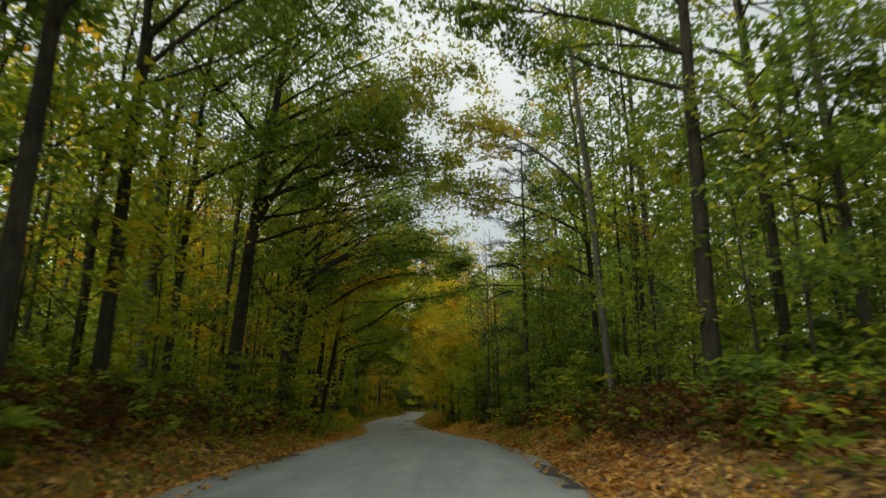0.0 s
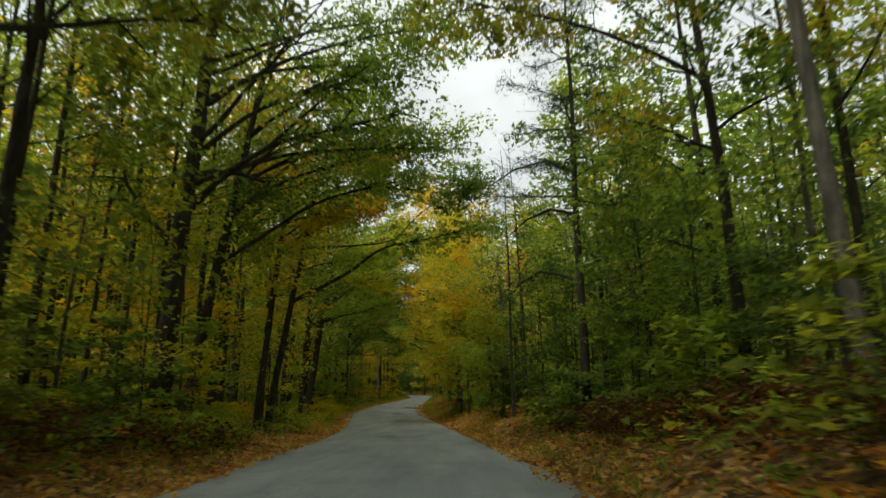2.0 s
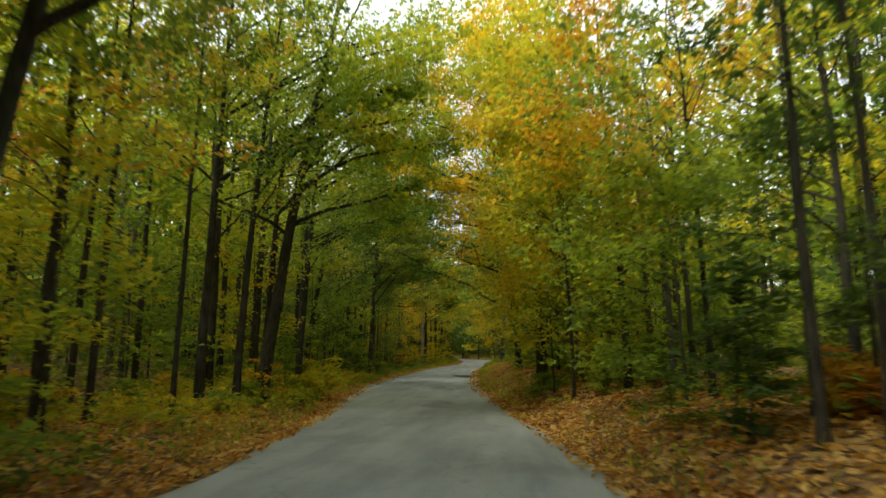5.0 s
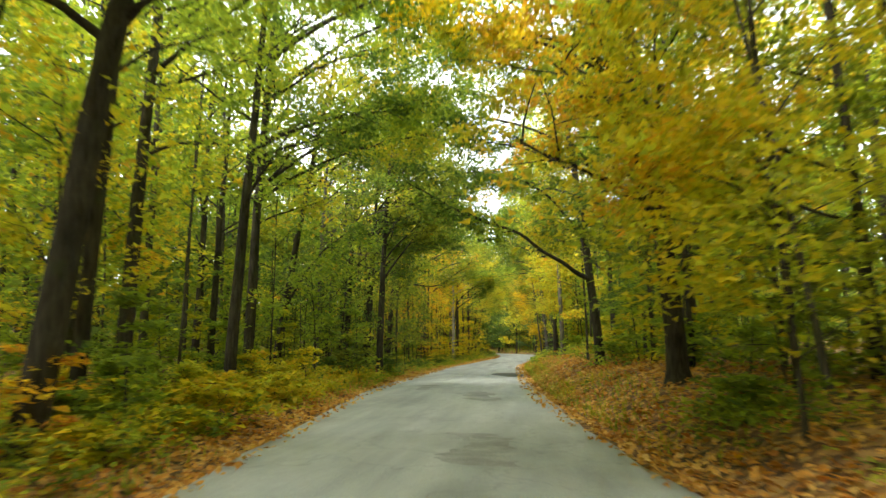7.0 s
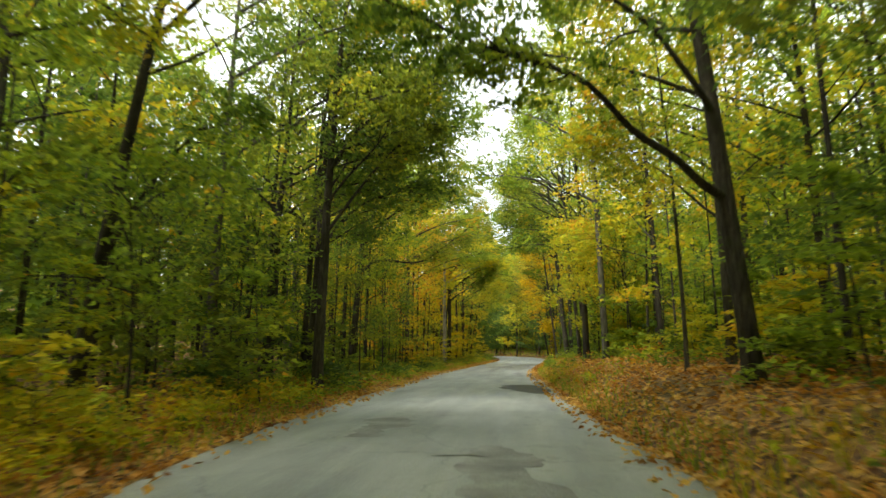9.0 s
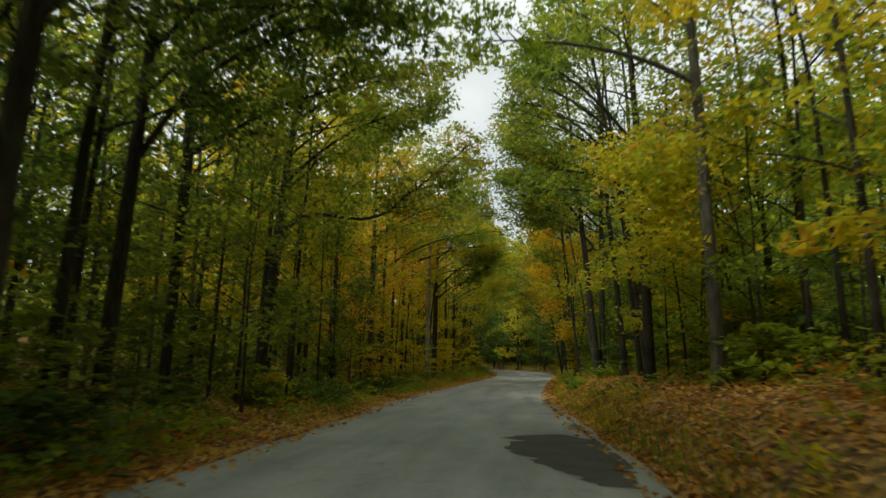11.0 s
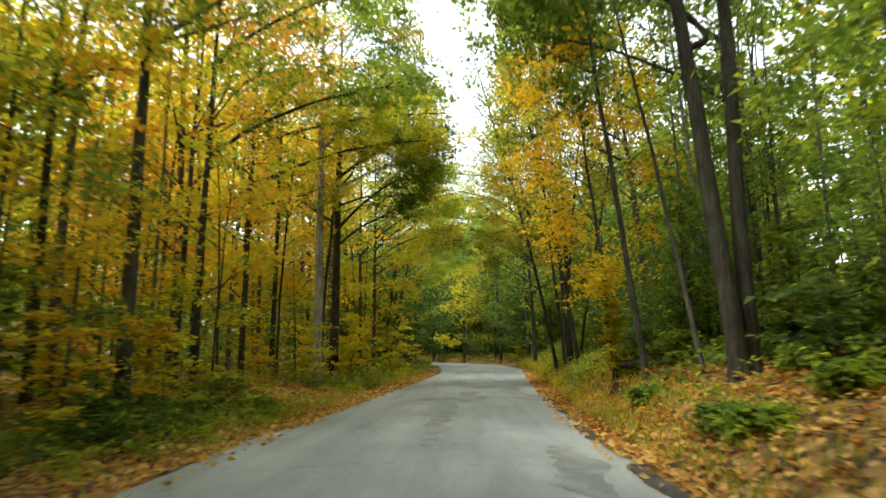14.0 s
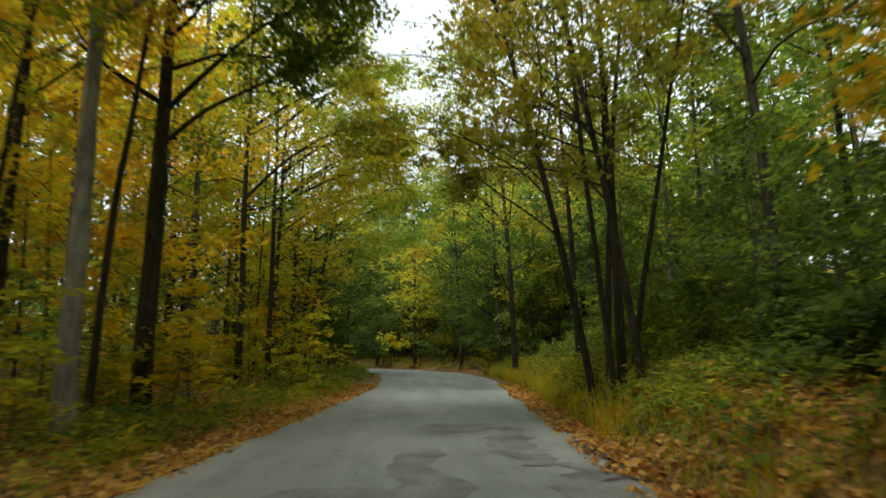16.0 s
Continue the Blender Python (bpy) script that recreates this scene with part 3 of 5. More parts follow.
def road_patch(y0, y1, a, b, seed, mat=PATCH, name="tar_patch"):
    """An uneven darker patch lying on the road between two offsets from its middle."""
    rng = np.random.default_rng(seed)
    ys = np.arange(y0, y1, 0.12)
    t = (ys - y0) / (y1 - y0)
    swell = np.sin(math.pi * np.clip(t, 0.02, 0.98)) ** 0.35
    mid, half = (a + b) / 2, abs(b - a) / 2
    wob = lambda: np.convolve(rng.normal(0, 1, len(ys) + 6), np.ones(7) / 7, "valid") * half * 0.9
    lo, hi = mid - half * swell + wob(), mid + half * swell + wob()
    hi = np.minimum(np.maximum(hi, lo + 0.03), HALF - 0.06)
    lo = np.minimum(np.maximum(lo, 0.06 - HALF), hi - 0.02)
    cols = []
    for s in np.linspace(0, 1, 7):
        u = lo + (hi - lo) * s
        z = np.interp(ys, *HZ) + 0.035 * (1 - (u / HALF) ** 2) + 0.006 * np.sin(ys * 1.7 + 3 * u / HALF) + 0.007
        cols.append(np.stack([road_x(ys) + u, ys, z], 1))
    v = np.stack(cols, 1)
    n_, b_ = v.shape[:2]
    i = (np.arange(n_ - 1)[:, None] * b_ + np.arange(b_ - 1)).ravel()
    part(name, mesh_of(name, v.reshape(-1, 3), np.stack([i, i + 1, i + b_ + 1, i + b_], 1), mat), road, "dark irregular asphalt patch")


road_patch(70.2, 75.6, 1.4, 2.8, 1)
road_patch(71.6, 75.0, 1.0, 2.2, 2)
road_patch(76.0, 78.4, 2.45, 2.82, 3)
road_patch(80.6, 83.4, 2.5, 2.84, 4)
road_patch(84.3, 88.6, 2.45, 2.82, 5)
road_patch(89.8, 92.6, 2.4, 2.82, 6)
road_patch(94.6, 97.0, 2.45, 2.82, 7)
road_patch(99.8, 102.4, 2.35, 2.84, 8)
road_patch(104.8, 107.6, 2.4, 2.82, 9)
road_patch(100.2, 104.0, 1.3, 2.0, 10, WORN)
road_patch(102.8, 104.6, -0.1, 1.5, 11, WORN)
road_patch(97.5, 101.6, 0.0, 0.6, 12, WORN)
road_patch(60.0, 63.0, -1.4, -0.6, 15, WORN)
road_patch(56.0, 59.5, 0.5, 1.3, 16, WORN)
road_patch(47.0, 50.0, 0.2, 1.2, 17, WORN)
road_patch(30.0, 33.5, -0.8, 0.5, 18, WORN)
road_patch(12.0, 14.6, -2.84, -2.35, 13)
road_patch(9.0, 12.4, 2.3, 2.82, 14)
road_patch(89.5, 97.0, -0.1, 0.22, 19, WORN)
road_patch(97.6, 99.2, -0.9, 0.3, 20, WORN)
road_patch(98.2, 100.6, 1.7, 2.5, 21, WORN)
road_patch(85.5, 90.0, 1.6, 2.1, 22, WORN)


def road_crack(pts, wide, name="crack"):
    """A tar-filled crack across the road through points on the plan."""
    pts = np.array(pts, float)
    t = np.linspace(0, len(pts) - 1, 18)
    x, y = np.interp(t, range(len(pts)), pts[:, 0]), np.interp(t, range(len(pts)), pts[:, 1])
    half = wide / 2 * np.sin(math.pi * np.linspace(0.06, 0.94, 18)) * (1 + 0.35 * np.sin(t * 5.3))
    rows = []
    for s in (-1, 1):
        yy = y + s * half
        u = x - road_x(yy)
        rows.append(np.stack([x, yy, np.interp(yy, *HZ) + 0.035 * (1 - (u / HALF) ** 2) + 0.006 * np.sin(yy * 1.7 + 3 * u / HALF) + 0.008], 1))
    v = np.stack(rows, 1).reshape(-1, 3)
    i = np.arange(17) * 2
    part(name, mesh_of(name, v, np.stack([i, i + 2, i + 3, i + 1], 1), PATCH), road, "short dark tarred crack")


road_crack([(-8.2, 81.95), (-7.9, 82.3), (-7.5, 82.4)], 0.12)
road_crack([(-3.9, 80.7), (-3.5, 80.8), (-3.2, 81.0)], 0.14)
road_crack([(-3.4, 99.3), (-3.1, 99.5), (-2.9, 99.4)], 0.18)
road_crack([(-4.6, 58.6), (-4.2, 58.7), (-3.9, 58.6)], 0.10)

# ---- trees along the road, first stretch ----
tree(-5.3, 7.5, 0.31, 14, (0.3, 0), 5.0, 2.8, leaf="green", bark="dark")
tree(-7.6, 9.4, 0.24, 13, (0.2, 0), 3.5, 2.4, leaf="lime", bark="dark")
tree(-6.05, 11.3, 0.29, 15, (0.1, 0), 6.0, 3.0, leaf="green", bark="dark", extra=[([(0, 0, 7.4), (0.7, -0.1, 8.1), (1.5, -0.3, 8.9), (2.6, -0.5, 10.3)], 0.09)])
tree(-8.0, 17.0, 0.36, 16, (-0.5, 0), 7.5, 2.6, leaf="lime", bark="grey")
for x, y in ((-9.6, 20.6), (-10.8, 24.6)):
    tree(x, y, 0.24, 13.5, (0.3, 0), 2.8, 2.7, 14, leaf=("green", "lime")[int(y) % 2], bark="dark")
tree(-6.75, 15.6, 0.23, 14, (0.5, 0), 4.5, 2.4, leaf="green", bark="dark")
tree(-5.65, 17.1, 0.4, 15, (1.3, 0.2), 4.6, 3.8, 15, leaf="bronze", clump=19, bark="dark", subs=6, extra=[([(0.25, 0, 5.3), (0.9, -0.2, 6.5), (1.9, -0.3, 7.6), (3.3, -0.4, 8.7), (4.6, -0.4, 9.4)], 0.10), ([(0.5, 0, 7.4), (1.3, 0.3, 8.1), (2.6, 0.5, 8.6), (4.2, 0.6, 8.7)], 0.07), ([(0.6, 0, 8.5), (2.2, 0.3, 9.6), (4.2, 0.6, 10.4), (6.2, 0.8, 10.8)], 0.08), ([(0.5, 0, 6.2), (1.8, 0.9, 7.3), (3.8, 1.7, 8.0), (5.8, 2.2, 8.4)], 0.07)])
tree(-6.15, 18.9, 0.26, 14, (0.6, 0), 4.5, 2.6, leaf="green", bark="dark")
tree(-6.1, 24.4, 0.5, 15.5, (1.2, 0), 4.2, 4.0, 15, leaf="green", clump=11, bark="dark", subs=6, extra=[([(0.3, 0, 5.2), (1.2, -0.3, 6.0), (2.4, -0.4, 6.7), (3.8, -0.4, 7.0), (5.2, -0.3, 7.4)], 0.10), ([(0.4, 0, 6.6), (1.4, 0.2, 7.6), (2.8, 0.4, 8.4), (4.6, 0.4, 9.0)], 0.09), ([(0.6, 0, 8.0), (2.4, 0.3, 9.2), (4.6, 0.4, 9.9), (6.8, 0.5, 10.1)], 0.08), ([(0.5, 0, 5.9), (2.2, 0.9, 6.9), (4.4, 1.6, 7.3), (6.4, 2.0, 7.4)], 0.08), ([(0.7, 0, 9.0), (2.4, 0.9, 10.2), (4.2, 1.5, 10.9), (6.0, 1.8, 11.2)], 0.07)])
tree(-6.7, 27.2, 0.32, 15, (2.3, 0.2), 4.4, 3.4, 13, leaf="lime", clump=12, bark="dark", bow=1.2, extra=[([(0.6, 0, 4.6), (1.7, -0.2, 5.2), (3.2, -0.3, 6.2), (4.8, -0.2, 6.7), (5.9, 0, 6.6)], 0.08), ([(0.9, 0, 6.0), (2.2, 0.2, 7.0), (4.0, 0.3, 7.6), (6.0, 0.4, 8.2)], 0.075), ([(1.2, 0, 7.4), (2.9, 0.8, 8.6), (4.9, 1.4, 9.0), (7.2, 1.8, 9.0)], 0.07), ([(1.3, 0, 8.4), (3.2, -0.4, 9.4), (5.2, -0.6, 10.1), (6.8, -0.8, 10.4)], 0.07)])
tree(-7.5, 31.9, 0.25, 13.5, (0.4, 0), 4.5, 2.3, leaf="orange", bark="dark")
tree(-6.6, 33.1, 0.27, 13.5, (1.3, 0), 5.0, 2.3, leaf="lime", bark="dark", bow=1.3)
tree(-6.35, 33.5, 0.27, 13, (2.2, 0), 6.4, 2.4, 9, leaf="green", bark="dark", bow=1.15,
     extra=[([(0.85, 0, 4.75), (1.7, 0, 5.15), (2.8, 0, 5.75), (3.65, 0, 6.45), (4.4, 0, 6.8), (5.4, 0, 6.9), (6.7, -0.1, 7.2), (8.0, -0.1, 7.6)], 0.085), ([(1.6, 0, 7.6), (2.8, -0.4, 8.5), (4.4, -0.7, 9.0), (6.0, -0.9, 9.1), (7.4, -1.0, 8.8)], 0.06), ([(4.4, 0, 6.8), (5.2, -0.4, 7.7), (6.2, -0.6, 8.4), (7.2, -0.8, 8.7)], 0.035)], words="leaning dark trunk with a long limb arching over the road")
tree(-8.5, 33.8, 0.30, 13, (0.3, 0), 4.0, 2.4, leaf="lime", bark="dark")
tree(-7.9, 32.4, 0.16, 11, (0.2, 0), 3.0, 2.0, 9, leaf="yellow", bark="dark")
for x, y, d in ((-7.2, 20.6, 0.16), (-7.9, 22.6, 0.2), (-7.0, 25.9, 0.15), (-8.3, 26.8, 0.2), (-7.4, 29.3, 0.16), (-8.6, 30.4, 0.18), (-7.3, 13.6, 0.17), (-8.4, 14.6, 0.2)):
    tree(x, y, d, 13.5, (0.3, 0), 4.4, 2.3, 11, leaf=("olive", "green", "lime")[int(y * 7) % 3], clump=16 if y > 24 else 22, bark="dark")
for x, y, d in ((-8.1, 24.9, 0.13), (-9.3, 28.2, 0.15), (-7.9, 30.6, 0.12), (-9.6, 32.8, 0.16), (-8.9, 35.6, 0.14), (-7.4, 36.4, 0.13), (-10.2, 36.9, 0.17), (-8.2, 38.8, 0.15), (-7.8, 41.0, 0.13), (-10.6, 41.6, 0.18)):
    tree(x, y, d, 12.5, (0.4, 0), 4.6, 1.9, 9, leaf=("lime", "olive", "green")[int(y * 10) % 3], bark="dark", clump=15)
tree(-7.6, 43.8, 0.22, 12, (0.6, 0), 4.6, 2.2, leaf="lime", bark="dark", clump=13)
tree(-8.2, 47.2, 0.24, 12, (0.5, 0), 4.8, 2.3, leaf="lime", bark="dark", clump=13)
tree(-9.4, 39.0, 0.26, 12, (0.2, 0), 3.4, 2.4, leaf="orange", bark="dark")

# Unseen trees beside and behind the start, added to shade the near verge.
for x, y, high in ((5.2, 1.6, 13), (5.6, -1.6, 13.5), (7.6, 0.6, 13), (-6.2, 1.6, 13), (-6.0, -2.2, 14), (-7.8, 4.0, 12)):
    tree(x, y, 0.26, high, (0.2, 0), 4.8, 2.8, 12, leaf="green", bark="dark", clump=15)
tree(4.45, 10.6, 0.33, 15, (0, 0), 5.5, 2.6, leaf="green", bark="dark", extra=[([(0, 0, 5.0), (0.8, 0.2, 5.4), (1.7, 0.3, 5.2), (2.6, 0.3, 4.8)], 0.05)])
tree(4.5, 17.2, 0.23, 16, (-0.95, 0), 9.5, 2.2, 11, leaf="bronze", bark="grey", bow=1.0)
tree(7.4, 22.0, 0.32, 17, (-0.5, 0), 9.0, 2.4, leaf="green", bark="grey")
tree(7.0, 13.0, 0.24, 14, (0, 0), 4.0, 2.4, leaf="green", bark="dark")
tree(7.4, 11.0, 0.22, 13, (-0.4, 0), 3.4, 2.6, leaf="olive", bark="brown", toward=2.6)
tree(8.6, 16.0, 0.28, 15, (-0.3, 0), 4.0, 2.6, leaf="green", bark="grey")
tree(6.2, 19.6, 0.2, 14, (-0.4, 0), 3.8, 2.4, 13, leaf="green", bark="dark", clump=25)
tree(5.2, 21.5, 0.24, 14.5, (-0.8, 0), 4.2, 2.8, 16, leaf="bronze", bark="dark", clump=26, toward=3.3)
tree(6.5, 25.4, 0.26, 13.5, (-0.5, 0), 3.2, 2.6, 14, leaf="green", bark="dark", clump=25)
pine(3.33, 25.8, 0.24, 13.5, 5.6, 2.5, 5, low=[[(0, 0, 3.4), (-0.25, 1.5, 3.85), (-0.55, 3.0, 4.2), (-0.85, 4.6, 4.2), (-1.1, 5.8, 4.0), (-1.35, 6.6, 3.7)], [(0, 0, 5.1), (-0.5, 0.9, 5.5), (-1.0, 1.9, 5.5), (-1.5, 2.8, 5.2)], [(0, 0, 6.2), (-0.7, -0.1, 6.5), (-1.5, 0.3, 6.4), (-2.2, 0.6, 6.0)]])
tree(4.6, 29.0, 0.16, 10, (-0.2, 0), 1.8, 2.0, 10, leaf="lime", bark="dark")
tree(2.45, 34.6, 0.12, 10.5, (-0.1, 0), 5.5, 1.1, 8, leaf="green", bark="brown", size=0.12, clump=7, words="slender bare young stem with thin grey twigs")
tree(2.9, 34.2, 0.12, 10.5, (-0.5, 0), 5.0, 1.2, 8, leaf="green", bark="brown", size=0.12, clump=7, words="slender bare young stem with thin grey twigs")
tree(2.5, 39.6, 0.07, 4.2, (-0.2, 0), 0.5, 1.5, 11, leaf="lime", bark="brown")
tree(0.7, 46.6, 0.07, 3.2, (-0.2, 0), 0.7, 1.2, 9, leaf="yellow", bark="brown", clump=14)
tree(1.05, 44.6, 0.10, 9.6, (-0.5, 0), 3.0, 2.1, 18, leaf="yellow", bark="dark", size=0.17, clump=18, words="small golden yellow maple beside the road")
tree(2.2, 43.4, 0.2, 10.5, (-0.6, 0), 2.4, 2.6, 16, leaf="yellow", bark="dark", clump=16, toward=3.4)
tree(3.2, 40.4, 0.13, 8.5, (-0.5, 0), 2.8, 2.4, 16, leaf="orange", bark="dark", clump=19, toward=3.3)
tree(3.6, 43.0, 0.16, 7.0, (-0.3, 0), 2.4, 2.6, 12, leaf="lime", bark="brown")
tree(4.8, 38.4, 0.2, 7.2, (-0.2, 0), 2.4, 2.8, 13, leaf="lime", bark="brown")

# ---- second stretch ----
tree(-7.75, 45.9, 0.40, 15, (2.4, 0), 4.8, 3.4, 13, leaf="lime", bark="dark", bow=1.2, extra=[([(0.9, 0, 5.4), (1.8, -0.2, 5.7), (3.1, -0.3, 5.9), (4.5, -0.2, 6.4)], 0.08), ([(1.2, 0, 6.6), (2.4, 0.2, 7.4), (3.9, 0.3, 7.7), (5.5, 0.4, 7.9)], 0.075)])
tree(-8.4, 43.4, 0.27, 13, (0.2, 0), 4.6, 2.3, leaf="yellow", bark="dark", clump=14)
tree(-9.6, 46.4, 0.26, 14, (0.2, 0), 4.4, 2.2, leaf="lime", bark="dark")
tree(-9.1, 53.3, 0.30, 14, (0.8, 0), 4.2, 2.3, leaf="green", bark="dark")
tree(-9.95, 50.6, 0.34, 13, (0.2, 0), 4.8, 2.2, leaf="lime", bark="dark", clump=15)
tree(-11.4, 51.0, 0.26, 13, (0.1, 0), 4.0, 2.2, leaf="lime", bark="dark")
tree(-10.1, 56.3, 0.32, 14, (0.5, 0), 4.6, 2.4, leaf="lime", bark="dark")
tree(-10.95, 58.2, 0.26, 14, (0.4, 0), 4.6, 2.3, leaf="yellow", bark="dark")
tree(-12.2, 58.1, 0.25, 13, (0.3, 0), 4.0, 2.2, leaf="lime", bark="dark")
tree(-11.5, 61.5, 0.30, 14, (2.4, 0), 5.5, 3.0, 12, leaf="green", bark="dark", bow=1.25, extra=[([(0.25, 0, 2.4), (0.9, 0, 3.6), (1.8, -0.1, 4.7), (3.0, -0.2, 5.4)], 0.07)])
tree(-11.9, 66.9, 0.26, 14, (0.3, 0), 4.5, 2.6, 13, leaf="olive", bark="grey")
tree(-11.3, 69.5, 0.28, 13, (0.4, 0), 4.6, 3.0, 13, leaf="green", bark="dark", extra=[([(0.1, 0, 4.8), (0.9, -0.2, 5.6), (2.2, -0.3, 6.0), (3.6, -0.3, 6.2)], 0.06), ([(0, 0, 5.4), (-0.9, -0.2, 6.2), (-1.8, -0.2, 6.8)], 0.06)])
tree(-10.75, 71.0, 0.22, 13, (0.9, 0), 4.0, 2.9, 14, leaf="dark", bark="dark")
tree(-12.2, 71.3, 0.2, 12.5, (0.2, 0), 3.4, 2.8, 14, leaf="olive", bark="dark")
tree(-12.7, 73.8, 0.17, 12.5, (0.2, 0), 3.8, 2.6, 12, leaf="dark", bark="dark")
tree(-13.4, 78.4, 0.2, 13, (0.3, 0), 3.2, 2.9, 14, leaf="olive", bark="dark")
tree(-12.4, 76.6, 0.22, 13, (0.2, 0), 4.2, 2.6, 12, leaf="olive", bark="dark")

tree(2.8, 41.6, 0.16, 7.6, (-0.4, 0), 4.2, 2.4, 10, leaf="yellow", bark="grey", toward=2.8)
tree(3.2, 45.4, 0.18, 8.2, (-0.4, 0), 2.0, 2.8, 13, leaf="yellow", bark="brown", toward=2.9)
tree(0.7, 52.7, 0.43, 14.0, (-1.7, 0), 2.6, 3.5, 26, leaf="yellow", top_leaf="gold", bark="dark", clump=27, subs=6, toward=4.2, extra=[([(0, 0, 3.4), (-0.6, -1.0, 4.1), (-1.0, -2.2, 4.4)], 0.05), ([(0, 0, 4.2), (0.5, -1.2, 5.0), (0.8, -2.6, 5.4)], 0.05), ([(0, 0, 5.0), (-0.9, -0.8, 5.8), (-1.8, -1.4, 6.1)], 0.05), ([(0, 0, 3.2), (0.6, -0.9, 3.7), (1.0, -2.0, 3.8)], 0.04)], words="broad orange and gold maple beside the road")
tree(1.75, 48.5, 0.11, 8.5, (-1.2, 0), 2.4, 2.0, 11, leaf="yellow", bark="grey", toward=4.2, bow=1.1, words="slender leaning grey sapling tree with yellow sprays")
tree(1.7, 49.4, 0.12, 11.5, (-0.5, 0), 5.6, 2.0, 12, leaf="lime", bark="dark")
tree(2.6, 52.4, 0.12, 7.0, (-0.3, 0), 1.4, 2.2, 12, leaf="olive", bark="brown", toward=3.8)
tree(1.6, 57.0, 0.10, 6.5, (-0.2, 0), 1.2, 2.0, 11, leaf="green", bark="brown", toward=3.6)
tree(-0.2, 79.8, 0.08, 5.6, (-0.5, 0), 2.0, 1.9, 7, leaf="yellow", bark="dark", toward=3.3)
tree(0.5, 76.6, 0.07, 4.8, (-0.5, 0), 1.0, 1.9, 10, leaf="yellow", bark="dark", clump=14, toward=3.4)
tree(0.9, 79.2, 0.08, 5.0, (-0.3, 0), 1.2, 1.8, 8, leaf="yellow", bark="dark", toward=3.6)
tree(2.9, 49.6, 0.2, 11, (-0.5, 0), 1.8, 2.8, 13, leaf="yellow", bark="dark", toward=3.0)
tree(1.5, 55.0, 0.16, 9.5, (-0.3, 0), 1.4, 2.5, 13, leaf="olive", bark="dark")
tree(1.4, 59.4, 0.14, 12, (-0.3, 0), 3.6, 2.6, 12, leaf="green", bark="dark")
tree(0.05, 61.7, 0.33, 14.5, (-1.6, -0.9), 5.6, 3.2, 12, leaf="green", bark="dark", bow=1.2,
     extra=[([(-0.72, -0.5, 3.75), (-1.2, -0.9, 4.1), (-1.85, -1.2, 4.4), (-2.6, -2.0, 4.95), (-3.4, -2.2, 5.2), (-4.3, -2.3, 5.5), (-5.6, -2.3, 6.3)], 0.085), ([(-0.7, -0.7, 5.2), (-1.5, -1.0, 6.3), (-2.6, -1.3, 7.0), (-4.0, -1.5, 7.2)], 0.07)], words="dark roadside tree with a crooked limb over the road")
for x, y, leaf in ((2.2, 57.5, "lime"), (3.0, 61.0, "yellow"), (2.3, 64.2, "lime"), (2.3, 80.6, "lime"), (4.6, 69.6, "lime"), (5.0, 73.4, "green"), (5.2, 77.4, "lime"), (4.4, 65.6, "green")):
    tree(x, y, 0.19, 12.5, (-0.4, 0), 3.0, 2.9, 14, leaf=leaf, bark="dark", clump=18, toward=3.6)
tree(-0.1, 65.4, 0.10, 9, (-0.6, 0), 3.0, 1.8, 10, leaf="yellow", bark="brown")
tree(1.0, 66.0, 0.22, 13, (-0.5, 0), 2.6, 2.8, 13, leaf="olive", clump=24, bark="brown")

# ---- third stretch ----
tree(-9.3, 68.2, 0.33, 14, (0.5, 0), 4.6, 2.8, leaf="olive", bark="dark", extra=[([(0.1, 0, 4.5), (0.9, 0, 5.6), (1.9, 0.1, 6.9), (3.0, 0.2, 7.8)], 0.07)])
tree(-11.1, 72.6, 0.30, 14, (0.9, 0), 4.6, 3.2, 13, leaf="green", bark="dark", bow=1.2, extra=[([(0.3, 0, 4.6), (1.0, 0, 5.7), (2.0, 0, 6.4), (3.4, 0.1, 6.9), (5.0, 0.2, 7.0)], 0.075)])
tree(-11.9, 80.7, 0.36, 13.5, (1.2, 0), 5.6, 3.2, 13, leaf="olive", bark="dark", bow=1.3,
     extra=[([(0.5, 0, 4.9), (1.0, 0, 5.3), (1.6, 0, 5.35), (2.9, 0, 5.15), (3.7, -0.3, 5.3), (4.2, -0.7, 5.6), (5.2, -1.1, 6.2), (6.2, -1.3, 7.0)], 0.075)], words="forked dark tree with a sagging limb reaching the road")
tree(-11.9, 83.2, 0.17, 12.5, (0.2, 0), 4.4, 2.2, leaf="lime", bark="dark")
tree(-13.2, 83.6, 0.24, 13, (0.3, 0), 4.4, 2.2, leaf="yellow", bark="dark")
tree(-12.1, 87.9, 0.16, 12, (0.2, 0), 3.8, 2.2, leaf="lime", bark="dark")
tree(-13.4, 88.7, 0.18, 12.5, (0.1, 0), 4.0, 2.2, leaf="yellow", bark="dark")
tree(-11.45, 92.0, 0.29, 14, (0, 0), 6.0, 2.9, leaf="olive", bark="brown", extra=[([(0, 0, 6.4), (-0.8, 0.1, 6.6), (-1.8, 0.2, 6.0), (-2.6, 0.2, 5.8)], 0.05)])
tree(-13.3, 92.2, 0.2, 13, (0.1, 0), 4.4, 2.4, leaf="yellow", bark="dark")
tree(-11.85, 95.9, 0.21, 14, (0.1, 0), 5.2, 2.6, leaf="lime", bark="dark")
tree(-13.1, 97.6, 0.2, 13, (0.1, 0), 4.6, 2.2, leaf="orange", bark="dark")
